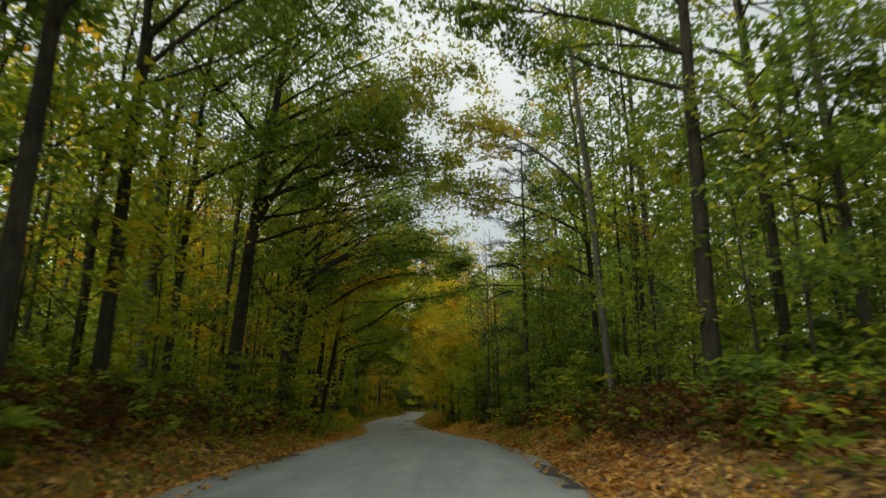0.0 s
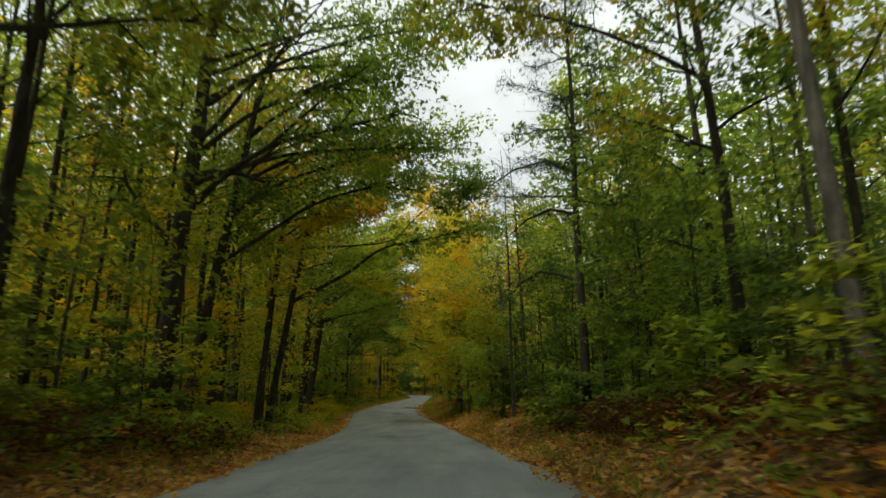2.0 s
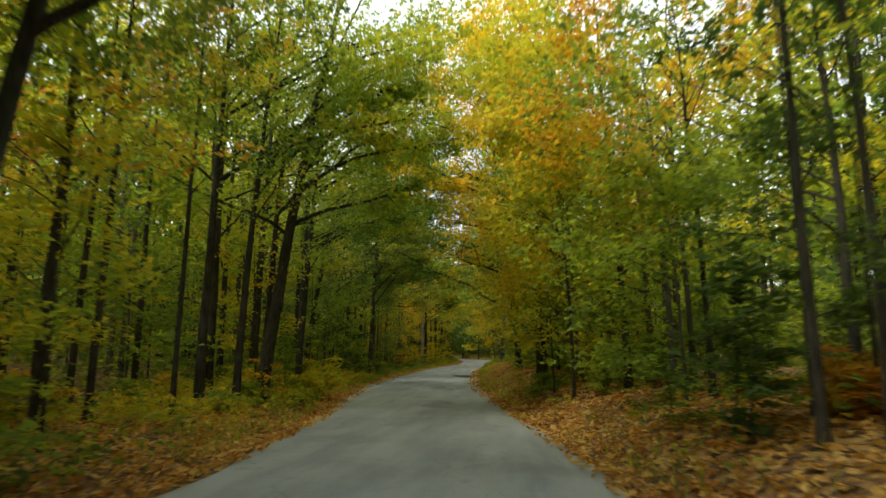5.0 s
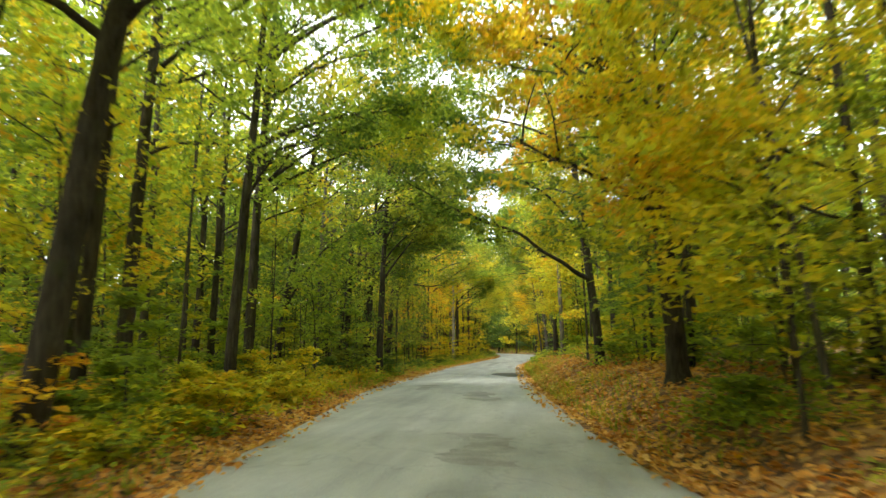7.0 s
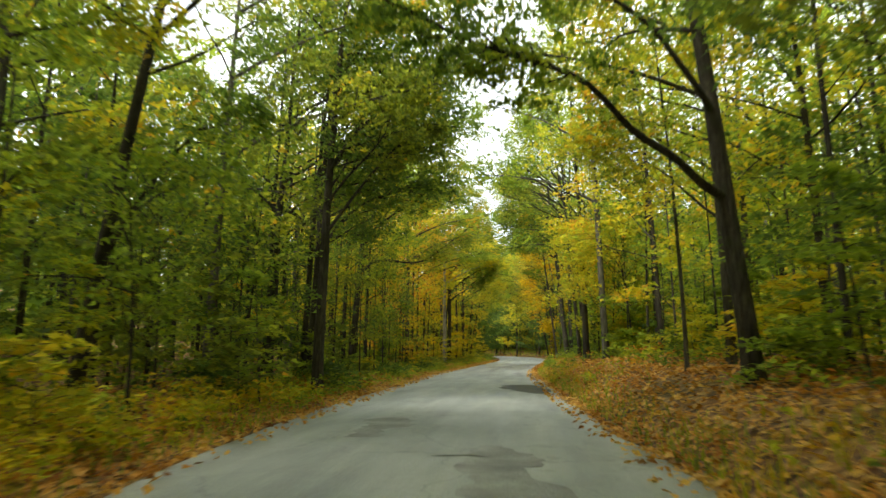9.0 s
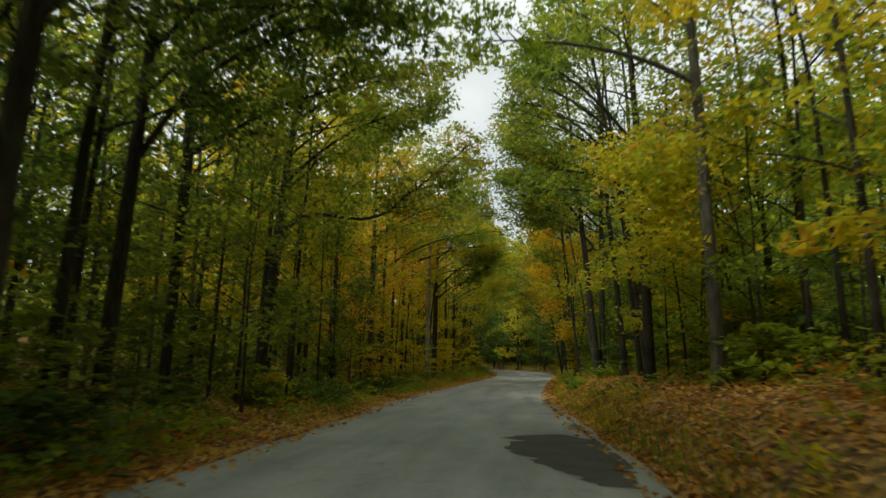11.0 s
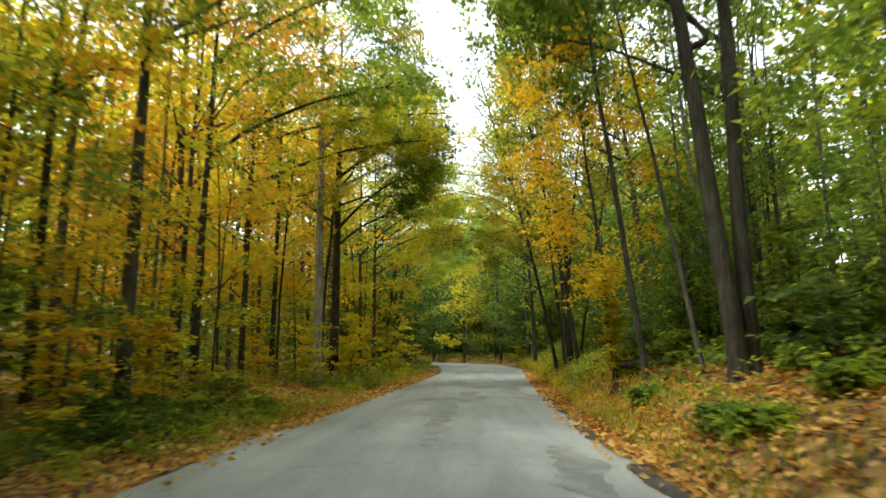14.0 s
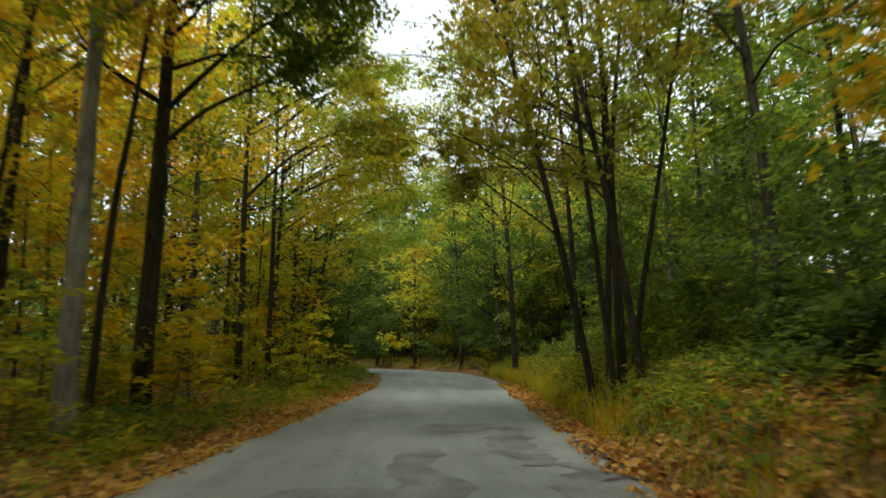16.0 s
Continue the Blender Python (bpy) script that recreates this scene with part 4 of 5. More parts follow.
tree(-12.3, 100.4, 0.2, 13.5, (0.1, 0), 5.0, 2.6, leaf="yellow", bark="dark", extra=[([(0, 0, 6.7), (-0.7, -0.2, 7.1), (-1.5, -0.4, 7.9), (-2.4, -0.6, 8.3)], 0.04)])
tree(-12.3, 103.6, 0.21, 13.5, (0, 0), 5.0, 2.3, leaf="orange", bark="dark")
tree(-10.35, 102.3, 0.33, 16, (-0.35, 0), 7.5, 2.8, 12, leaf="olive", bark="pale", words="tall pale grey smooth-barked tree beside the road")
tree(-10.5, 103.3, 0.15, 12, (0.8, 0), 4.6, 2.4, leaf="green", bark="dark")
tree(-10.32, 104.8, 0.38, 14.5, (0.1, 0), 5.5, 3.0, 13, leaf="green", bark="dark", extra=[([(0, 0, 5.2), (0.9, -0.2, 5.9), (2.2, -0.3, 6.5), (3.6, -0.4, 7.4)], 0.07)])
tree(-12.0, 111.7, 0.25, 14, (0, 0), 5.0, 2.4, leaf="yellow", bark="grey")
tree(-10.5, 111.8, 0.22, 13.5, (0.2, 0), 4.8, 2.6, leaf="lime", bark="dark")
tree(-10.1, 113.8, 0.2, 13, (0.2, 0), 4.4, 2.4, leaf="yellow", bark="dark")
tree(-10.6, 116.4, 0.2, 13, (0.5, 0), 4.0, 2.6, leaf="yellow", bark="dark")
tree(-9.85, 118.6, 0.17, 12, (2.2, 0), 3.6, 2.6, leaf="yellow", bark="dark", bow=1.15)
tree(-10.4, 120.4, 0.2, 13, (1.6, 0), 4.0, 2.6, leaf="lime", bark="dark", bow=1.2)
tree(-10.9, 121.6, 0.22, 13, (0.3, 0), 4.0, 2.6, leaf="yellow", bark="dark")

tree(-0.7, 75.2, 0.27, 16, (-0.9, 0), 6.5, 2.3, 10, leaf="lime", bark="grey")
tree(0.85, 72.8, 0.15, 13, (-0.4, 0), 2.6, 3.0, 14, clump=16, leaf="yellow", bark="dark", toward=2.6)
tree(1.4, 76.4, 0.18, 12, (-0.4, 0), 2.0, 2.6, 12, leaf="yellow", clump=15, bark="dark", toward=2.9)
tree(-0.95, 80.7, 0.30, 15, (-0.5, 0), 5.0, 2.8, 13, leaf="green", clump=14, bark="dark", extra=[([(0, 0, 3.9), (0.4, 0, 5.4), (0.7, 0.1, 7.4), (0.8, 0.1, 9.6)], 0.10), ([(-0.1, 0, 5.4), (-1.1, -0.2, 6.0), (-2.3, -0.3, 6.1), (-3.4, -0.2, 5.9)], 0.06)], toward=3.1)
tree(-0.7, 82.2, 0.2, 13.5, (-1.8, 0), 4.6, 2.4, 11, leaf="olive", clump=14, bark="dark", bow=1.1)
tree(-0.7, 83.5, 0.18, 14, (-1.4, 0), 4.6, 2.6, 12, leaf="olive", clump=14, bark="dark", bow=1.1)
tree(-0.85, 85.7, 0.22, 14, (-1.0, 0), 5.0, 2.4, 11, leaf="olive", clump=14, bark="dark", bow=1.1)
tree(-0.05, 86.2, 0.24, 15, (-0.6, 0), 6.0, 2.6, 11, leaf="green", clump=14, bark="dark", toward=2.8)
tree(-1.26, 90.6, 0.31, 15.5, (-1.35, 0), 6.0, 3.0, 13, leaf="olive", bark="dark", extra=[([(0, 0, 6.2), (-0.6, 0, 6.9), (-1.6, 0, 7.4), (-2.8, 0.1, 8.3)], 0.07)], bow=1.05, words="big dark trunk leaning from a shared foot with another")
tree(-1.02, 90.75, 0.27, 15.5, (0.5, 0), 6.0, 3.0, 13, leaf="green", bark="dark", words="upright dark trunk sharing its foot with a leaning one")
tree(-1.15, 92.4, 0.10, 10, (-1.7, 0), 4.6, 1.6, 9, leaf="green", bark="grey", bow=1.05)
tree(-1.72, 93.95, 0.14, 13, (-1.3, 0), 6.0, 2.2, 10, leaf="green", bark="brown", bow=1.0)
tree(-1.8, 96.3, 0.12, 9.6, (-0.7, 0), 1.3, 1.05, 21, leaf="gold", bark="brown", size=0.17, clump=15, bow=1.1, toward=3.9, words="slender young tree with golden orange leaf sprays")
tree(0.9, 95.2, 0.22, 13.5, (-0.2, 0), 4.6, 2.4, 12, clump=17, leaf="dark", bark="brown")
tree(-1.35, 103.7, 0.15, 14, (-2.4, 0.3), 3.2, 3.5, 23, leaf="bronze", bark="dark", clump=34, toward=3.3, bow=1.2)
tree(-1.52, 104.3, 0.18, 14.5, (-0.3, 0), 3.2, 3.5, 23, leaf="bronze", bark="dark", clump=34, toward=3.3)
tree(-1.95, 104.6, 0.15, 13.5, (-3.1, 0.4), 3.2, 3.5, 23, leaf="bronze", bark="dark", clump=34, toward=3.3, bow=1.2)
tree(-1.5, 105.2, 0.13, 13.5, (1.5, 0), 4.4, 2.8, 13, leaf="bronze", bark="dark")
tree(-1.75, 104.0, 0.12, 13, (-1.3, 0), 3.6, 2.6, 12, leaf="bronze", bark="dark", bow=1.1)
tree(-1.15, 104.9, 0.12, 13, (2.6, 0), 3.6, 2.6, 12, leaf="bronze", bark="dark", bow=1.1)
tree(1.1, 103.5, 0.23, 14, (-0.9, 0), 4.4, 2.4, 14, leaf="green", bark="brown", clump=4, words="half-bare brown tree with crooked dark branches")
tree(2.0, 100.2, 0.2, 13.5, (-0.8, 0), 4.4, 2.4, 14, leaf="dark", bark="grey", clump=4, words="thin grey half-bare tree in the roadside wood")
tree(2.8, 98.4, 0.24, 14, (-0.2, 0), 6.4, 2.2, 9, clump=10, leaf="olive", bark="dark", toward=1.2)
tree(-0.7, 110.6, 0.18, 14, (-0.9, 0), 4.0, 3.2, 18, leaf="bronze", clump=26, bark="dark")
tree(-1.2, 119.0, 0.26, 14, (-0.8, 0), 3.4, 3.2, 14, leaf="lime", bark="dark")
tree(-0.8, 127.0, 0.28, 14, (-0.8, 0), 2.4, 3.4, 15, leaf="green", bark="dark")
tree(-2.4, 134.0, 0.26, 13.5, (-0.6, 0), 2.0, 3.4, 15, leaf="yellow", bark="dark")
tree(-5.4, 141.5, 0.28, 14, (0, 0), 1.8, 3.4, 15, leaf="green", bark="dark")
tree(-8.6, 147.5, 0.28, 14, (0, 0), 1.8, 3.4, 15, leaf="yellow", bark="dark")
tree(-10.9, 130.0, 0.26, 14, (0.6, 0), 3.0, 3.0, 14, leaf="lime", bark="dark")

# ---- the wood behind: grown once, repeated ----
random.seed(11)
PLACED = [(o.location.x, o.location.y) for o in scene.objects if o.parent is None and o.type == "EMPTY"]


def mix_of(x, y):
    """Which leaf colours the wood has along the way, with the bend's shade put in."""
    right = off_road(x, y) > 0
    if y < 28:
        return ("green", "lime", "olive", "green", "lime", "dark") if right else ("green", "lime", "olive", "green", "yellow", "lime")
    if y < 38 and right:
        return ("green", "dark", "olive", "green", "lime", "dark")
    if y < 46:
        return ("lime", "olive", "lime", "green", "yellow", "lime") if right else ("lime", "yellow", "orange", "lime", "orange", "yellow")
    if y < 62:
        return ("lime", "olive", "yellow", "green", "lime", "lime") if right else ("lime", "yellow", "lime", "lime", "yellow", "yellow")
    if 63 < y < 82 and not right:
        return ("olive", "green", "dark", "olive", "lime", "green")
    if y < 88:
        return ("yellow", "lime", "lime", "green", "yellow", "lime") if right else ("lime", "olive", "olive", "green", "yellow", "orange")
    # Deep shade at the road's turn, put into the leaves as mostly dark colours.
    if y > 123:
        return ("dark", "dark", "olive", "dark", "yellow", "dark")
    if right:
        return ("green", "dark", "olive", "green", "dark", "green") if y > 96 else ("green", "dark", "olive", "lime", "green", "dark")
    return ("yellow", "lime", "olive", "orange", "yellow", "olive") if y < 95 else ("yellow", "orange", "yellow", "orange", "gold", "yellow")


def grow(kind, meshes, label, category, group):
    """A model plant, set at its first place later."""
    ob = new(kind)
    part("trunk" if kind != "sapling" else "stem", meshes[0], ob)
    part("crown" if kind != "sapling" else "leaves", meshes[-1], ob)
    return tagged(ob, label, category, group, "thing")


def scatter(models, spots, lo, hi):
    for k, (x, y) in enumerate(spots):
        leaf = random.choice(mix_of(x, y))
        proto = models[k % len(models)]
        c = repeat(proto, x, y, random.uniform(0, 360), random.uniform(lo, hi), leaf)
        c["label"] = proto["label"].replace("autumn", LEAF_WORDS[leaf])
    for proto in models:
        for o in (*proto.children, proto):
            bpy.data.objects.remove(o)


def spots_in(n_, y0, y1, a, b, gap, rng, clear=9.5, verge=0.0):
    out = []
    grid = {}
    for x, y in PLACED:
        grid.setdefault((int(x // 3), int(y // 3)), []).append((x, y))
    tries = 0
    while len(out) < n_ and tries < n_ * 40:
        tries += 1
        y = rng.uniform(y0, y1)
        u = a + (b - a) * rng.random() ** 1.3
        x = float(road_x(y)) + (u if rng.random() < 0.5 else -u)
        if abs(float(off_road(x, y))) < a * 0.97:
            continue
        cell = (int(x // 3), int(y // 3))
        if any((x - p) ** 2 + (y - q) ** 2 < gap * gap for i in (-1, 0, 1) for j in (-1, 0, 1) for p, q in grid.get((cell[0] + i, cell[1] + j), ())):
            continue
        grid.setdefault(cell, []).append((x, y))
        out.append((x, y))
    out = [(x, y) for x, y in out if (y > clear or abs(float(off_road(x, y))) > 8.0) and not (38 < y < 122 and 0 < float(off_road(x, y)) < verge)
           and not (clear == 9.5 and (103 < y < 126 and 2 < x < 13 or y < 27 and x < -8 and verge == 0) and rng.random() < 0.6)
           and not (clear == 9.5 and verge < 7 and 38 < y < 62 and 2 < x < 12 and rng.random() < 0.7)
           and not (clear == 9.5 and verge == 0 and 66 < y < 97 and rng.random() < (0.05 if x < -5 else 0.55))
           and not (clear == 9.5 and verge == 0 and y < 40 and x > 7 and rng.random() < 0.45)]
    PLACED.extend(out)
    return out


rng = np.random.default_rng(21)
mid = [grow("forest_tree", tree_meshes("t", 300 + k, 13.0 + k % 3, 0.22 + 0.04 * (k % 3), (random.uniform(-0.8, 0.8), random.uniform(-0.8, 0.8)), 1.9 + 0.5 * (k % 3), 3.1, 12, "lime", ("dark", "brown", "dark", "grey")[k % 4], 0.25, 21, 5, twig=0, simple=True),
            "forest tree with autumn leaves among many others", "tree", "trees of the wood") for k in range(8)]
scatter(mid, spots_in(172, -14, 165, 8.4, 18, 1.5, rng), 0.8, 1.12)
far = [grow("forest_tree", tree_meshes("t", 400 + k, 14.0 + k % 3, 0.26, (0, 0), 1.4, 3.6, 11, "lime", "dark", 0.52, 9, 4, twig=0, simple=True),
            "distant forest tree with autumn leaves", "tree", "trees of the deep wood") for k in range(5)]
scatter(far, spots_in(125, -20, 200, 16, 27, 2.2, rng), 1.0, 1.4)
under = [grow("understorey_tree", tree_meshes("t", 500 + k, 5.2 + k % 4, 0.08, (random.uniform(-0.5, 0.5), 0), 0.6, 1.9, 10, "lime", "brown", 0.19, 16, 3, twig=0, simple=True),
              "slim understorey tree with level autumn sprays", "tree", "understorey trees") for k in range(7)]
under_spots = [(x, y) for k, (x, y) in enumerate(spots_in(205, -5, 150, 5.3, 15, 0.85, rng, verge=6.0)) if not (97 < y < 122 and -14.5 < x < -6 and k % 5 < 3) and not (99 < y < 111 and -1 < x < 4.5)]
scatter(under, under_spots, 0.65, 1.15)


pole = [grow("pole_tree", tree_meshes("t", 700 + k, 9.0 + k, 0.085 + 0.012 * k, (random.uniform(-0.7, 0.7), random.uniform(-0.4, 0.4)), 3.6, 1.7, 8, "lime", ("dark", "brown", "dark", "grey", "dark")[k], 0.2, 8, 3, twig=0, simple=True),
             "thin pole-like young tree with sparse autumn leaves", "tree", "thin young trees of the wood") for k in range(5)]
scatter(pole, spots_in(150, 4, 140, 6.2, 13, 0.7, rng, verge=6.0), 0.85, 1.2)


def deep_wood():
    """The wood past the trees that can be told apart: stems and masses of leaves to the ground."""
    r = np.random.default_rng(77)
    stems, centres, radii = Pile(), [], []
    n_ = 1350
    y = r.uniform(-30, 235, n_)
    u = (22 + 58 * r.random(n_) ** 1.3) * np.where(r.random(n_) < 0.5, 1, -1)
    ahead = r.random(n_) < 0.22
    y = np.where(ahead, r.uniform(158, 215, n_), y)
    u = np.where(ahead, r.uniform(5, 60, n_), u)
    back = r.random(n_) < 0.08
    y = np.where(back, r.uniform(-45, -28, n_), y)
    u = np.where(back, r.uniform(-30, 30, n_), u)
    x = road_x(np.minimum(y, 160)) + u
    for a, b in zip(x, y):
        if abs(float(off_road(a, b))) < 6:
            continue
        z = float(ground_z(a, b))
        h = r.uniform(14, 21) * (0.62 if b < 48 and a < 0 else 1.0)
        lean = r.normal(0, 0.6, 2)
        tube(stems, np.array([(a, b, z - 0.3), (a + lean[0] * 0.4, b + lean[1] * 0.4, z + h * 0.5), (a + lean[0], b + lean[1], z + h)]), (0.14, 0.1, 0.02), 5)
        for k in range(21):
            t = r.random() ** 0.7
            s = 2.6 * math.sin(math.pi * (0.18 + 0.74 * t))
            centres.append((a + lean[0] * t + r.normal(0, s * 0.55), b + lean[1] * t + r.normal(0, s * 0.55), z + 0.4 + h * t))
            radii.append(r.uniform(0.7, 1.2))
        for k in range(11):
            centres.append((a + r.normal(0, 2.2), b + r.normal(0, 2.2), z + r.uniform(0.2, 3.2)))
            radii.append(r.uniform(0.7, 1.3))
    v, q = leaves(r, centres, radii, 9, 0.80, 0.45, 0.8, 0.8, 0.1, True)
    half = len(q) // 18 * 9
    return stems.mesh("deep_wood_stems", BARK["dark"]), mesh_of("deep_wood_leaves", v[: half * 3], q[:half], LEAF["green"], False), mesh_of("deep_wood_leaves", v[half * 3:], q[half:] - half * 3, LEAF["olive"], False)


for me in deep_wood():
    tagged(new(me.name.split(".")[0], me), "dense far wood of thin dark stems and yellow-green leaves", "woods", kind="stuff")


def thicket(mat, count, seed):
    """Leafy low growth between the trees of the wood."""
    r = np.random.default_rng(seed)
    y = r.uniform(-8, 170, count)
    u = r.uniform(6.4, 23, count) * np.where(r.random(count) < 0.5, 1, -1)
    x = road_x(y) + u
    keep = (np.abs(off_road(x, y)) > 6.1) & (ripple(x * 0.6 + seed, y * 0.5) + r.normal(0, 0.5, count) > -0.35)
    x, y = x[keep], y[keep]
    z = ground_z(x, y) + 0.1 + 3.3 * r.random(len(x)) ** 1.5
    v, q = leaves(r, np.stack([x, y, z], 1), r.uniform(0.35, 0.6, len(x)), 13, 0.27, 0.2, 0.65, 0.5, 0.2, True)
    return mesh_of("thicket", v, q, mat, False)


for leaf, count in (("green", 4600), ("olive", 5200), ("lime", 2400)):
    tagged(new("thicket", thicket(LEAF[leaf], count, 80 + count)), f"{LEAF_WORDS[leaf]} low thicket between the trees of the wood", "thicket", kind="stuff")


def sapling_models():
    out = []
    for k in range(7):
        ob = new("sapling")
        a, b = sapling_meshes(600 + k, 0.9 + 0.28 * k, "lime")
        tagged(part("stem", a, ob), kind="stuff")
        part("leaves", b, ob)
        out.append(tagged(ob, "knee-high sapling with level autumn leaves", "sapling", "saplings at the roadside", "thing"))
    return out


thick = [grow("understorey_tree", tree_meshes("t", 560 + k, 6.0 + k, 0.09, (0, 0), 0.4, 2.4, 12, "lime", "dark", 0.26, 20, 4, twig=0, simple=True),
              "dense understorey tree with autumn leaves to the ground", "tree", "thicket where the road turns") for k in range(4)]
bend = [(float(road_x(y)) + u, y) for y in np.arange(150, 172, 2.6) for u in (13.0, 16.0, 20.0)] + [(float(road_x(y)) + u, y) for y in np.arange(124, 168, 3.0) for u in (4.6, 7.0, 9.5)] + [(float(road_x(y)) - u, y) for y in np.arange(126, 150, 3.5) for u in (5.0, 7.5)]
scatter(thick, [(x + random.uniform(-0.8, 0.8), y + random.uniform(-1, 1)) for x, y in bend], 0.8, 1.3)
scatter([grow("understorey_tree", tree_meshes("t", 580 + k, 4.5 + k, 0.07, (0, 0), 0.4, 1.9, 11, "green", "brown", 0.2, 15, 4, twig=0, simple=True),
               "leafy understorey tree with autumn sprays", "tree", "understorey trees") for k in range(3)],
        [(0.2, 100.6), (1.3, 99.0), (0.4, 103.0), (2.3, 102.2), (1.8, 105.4), (0.1, 107.0), (3.4, 100.4), (0.2, 109.4), (2.2, 108.4), (3.6, 104.6), (4.6, 102.6), (0.9, 97.4), (1.4, 84.4), (5.6, 30.0), (4.4, 31.4), (5.3, 20.4)], 0.5, 0.72)
edge = [grow("understorey_tree", tree_meshes("t", 620 + k, 4.0 + 0.7 * k, 0.06, (random.uniform(-0.4, 0.4), 0), 1.0, 1.5, 9, "lime", "dark", 0.15, 17, 3, twig=3, simple=True),
             "slender roadside tree with level autumn sprays", "tree", "slender trees at the wood's edge") for k in range(6)]
er = random.Random(5)
edge_spots = [(-u, 4 + 118 * (k + er.random()) / 52) for k, u in enumerate(er.uniform(4.6, 7.2) for j in range(52))] + [(er.uniform(5.0, 7.0), 8 + 28 * (k + er.random()) / 16) for k in range(16)] + [(er.uniform(5.6, 7.6), 71 + 40 * (k + er.random()) / 20) for k in range(20)]
edge_spots += [(5.0, 23.5), (5.3, 29.6), (5.8, 31.5), (5.2, 33.4), (5.0, 36.0), (6.4, 24.0), (6.6, 28.6), (6.5, 33.0), (5.9, 79.6), (6.4, 78.6), (5.6, 81.6)]
edge_spots = [(u, y) for k, (u, y) in enumerate(edge_spots) if not (u < 0 and (95 < y < 122 and k % 5 < 3 or 38 < y < 57 and k % 5 < 3)) and not (u > 0 and 98 < y < 112)]
scatter(edge, [(float(road_x(y)) + u, y) for u, y in edge_spots], 0.75, 1.15)
PLACED = PLACED[:0]
scatter(sapling_models(), [(float(road_x(y)) + u, y) for u, y in ((er.uniform(5.3, 8.2), 40 + 72 * (k + er.random()) / 74) for k in range(74))], 0.7, 1.3)
scatter(sapling_models(), [(float(road_x(y)) + u, y) for u, y in ((er.uniform(4.7, 6.6), 98 + 16 * (k + er.random()) / 16) for k in range(16))], 0.6, 1.0)
scatter(sapling_models(), [(x, y) for x, y in spots_in(250, 2, 135, 3.9, 9.5, 0.7, rng, 4.5, 5.6) if x < 0 or y > 9.5], 0.6, 1.2)
scatter(sapling_models(), [(x, y) for x, y in spots_in(50, 4.5, 27, 4.0, 8.5, 0.5, rng, 4.5) if x < 0 or (y > 10.5 and x > 4.6)], 0.6, 1.1)


def shrub(x, y, high, leaf, spread=0.75):
    """A low leafy bush of level sprays."""
    ob = new("shrub")
    ob.location = (x, y, float(ground_z(x, y)) - 0.02)
    stem, crown = sapling_meshes(int(abs(x * 77 + y * 191)), high, leaf, 0.135, 17, 15, min(spread, 0.2 + high * 0.6))
    part("stem", stem, ob)
    part("leaves", crown, ob)
    return tagged(ob, f"low bush with {LEAF_WORDS[leaf]} autumn leaves in the litter", "shrub", "bushes beside the road", "thing")


# first stretch
for x, y, high, leaf in ((4.4, 10.3, 1.1, "green"), (4.25, 8.6, 1.15, "green"), (5.3, 8.4, 0.8, "dark"), (5.7, 9.6, 1.1, "green"), (4.1, 8.1, 0.45, "lime"), (5.0, 11.6, 1.1, "green"), (3.8, 36.8, 0.8, "rust"), (4.7, 35.1, 1.0, "yellow"), (3.5, 35.9, 0.7, "rust"), (-6.9, 29.6, 0.9, "lime"), (-7.1, 30.9, 0.9, "yellow"), (-6.4, 22.0, 0.7, "lime"), (4.0, 13.2, 0.7, "lime"), (4.2, 24.3, 0.5, "green"), (3.8, 23.5, 0.4, "rust"), (4.6, 25.2, 0.7, "green"), (4.9, 23.9, 0.6, "green"), (3.5, 24.7, 0.35, "rust"), (3.9, 26.6, 0.6, "green"), (3.4, 27.4, 0.5, "green")):
    shrub(x, y, high, leaf)
# second stretch
for x, y, high, leaf in ((-8.4, 54.5, 1.0, "yellow"), (-8.0, 53.2, 0.8, "yellow"), (-8.3, 52.2, 0.7, "yellow"), (-10.4, 55.8, 1.1, "green"), (-9.9, 52.9, 0.9, "yellow"), (-9.4, 54.9, 1.2, "yellow"), (0.6, 48.2, 0.65, "lime"), (1.7, 43.6, 1.0, "lime"), (-12.2, 60.3, 0.9, "lime"), (-8.8, 47.9, 1.0, "yellow"), (-8.0, 46.6, 0.8, "lime"), (-9.3, 49.4, 1.1, "lime"), (-7.7, 44.9, 0.8, "lime"), (-7.5, 48.6, 0.5, "yellow"), (-8.2, 50.2, 0.7, "yellow"), (-7.2, 46.0, 0.5, "yellow"), (2.9, 43.8, 1.3, "lime")):
    shrub(x, y, high, leaf)
# third stretch
for x, y, high, leaf in ((-2.2, 87.8, 0.3, "lime"), (-1.0, 87.9, 0.35, "green"), (-0.6, 89.9, 0.4, "lime"), (0.3, 88.9, 1.0, "lime"), (-10.3, 85.3, 0.6, "green"), (-9.7, 94.0, 0.5, "lime"), (-11.7, 106.3, 0.8, "yellow"), (-0.6, 95.1, 0.9, "lime"), (-2.2, 92.1, 0.3, "green"), (-1.2, 87.8, 0.35, "lime"), (-2.3, 88.6, 0.28, "green"), (0.1, 76.5, 0.7, "lime"), (0.7, 77.7, 1.9, "lime"), (1.3, 77.1, 2.2, "yellow"), (1.9, 78.5, 2.4, "lime"), (0.3, 78.9, 1.6, "lime"), (0.5, 82.6, 0.9, "yellow"), (0.9, 87.4, 0.8, "lime"), (-10.9, 79.0, 0.8, "yellow"), (-10.6, 77.4, 0.6, "olive"), (-10.8, 74.6, 0.7, "green"), (-11.3, 83.9, 0.8, "lime"), (-10.6, 89.4, 0.6, "green")):
    shrub(x, y, high, leaf)
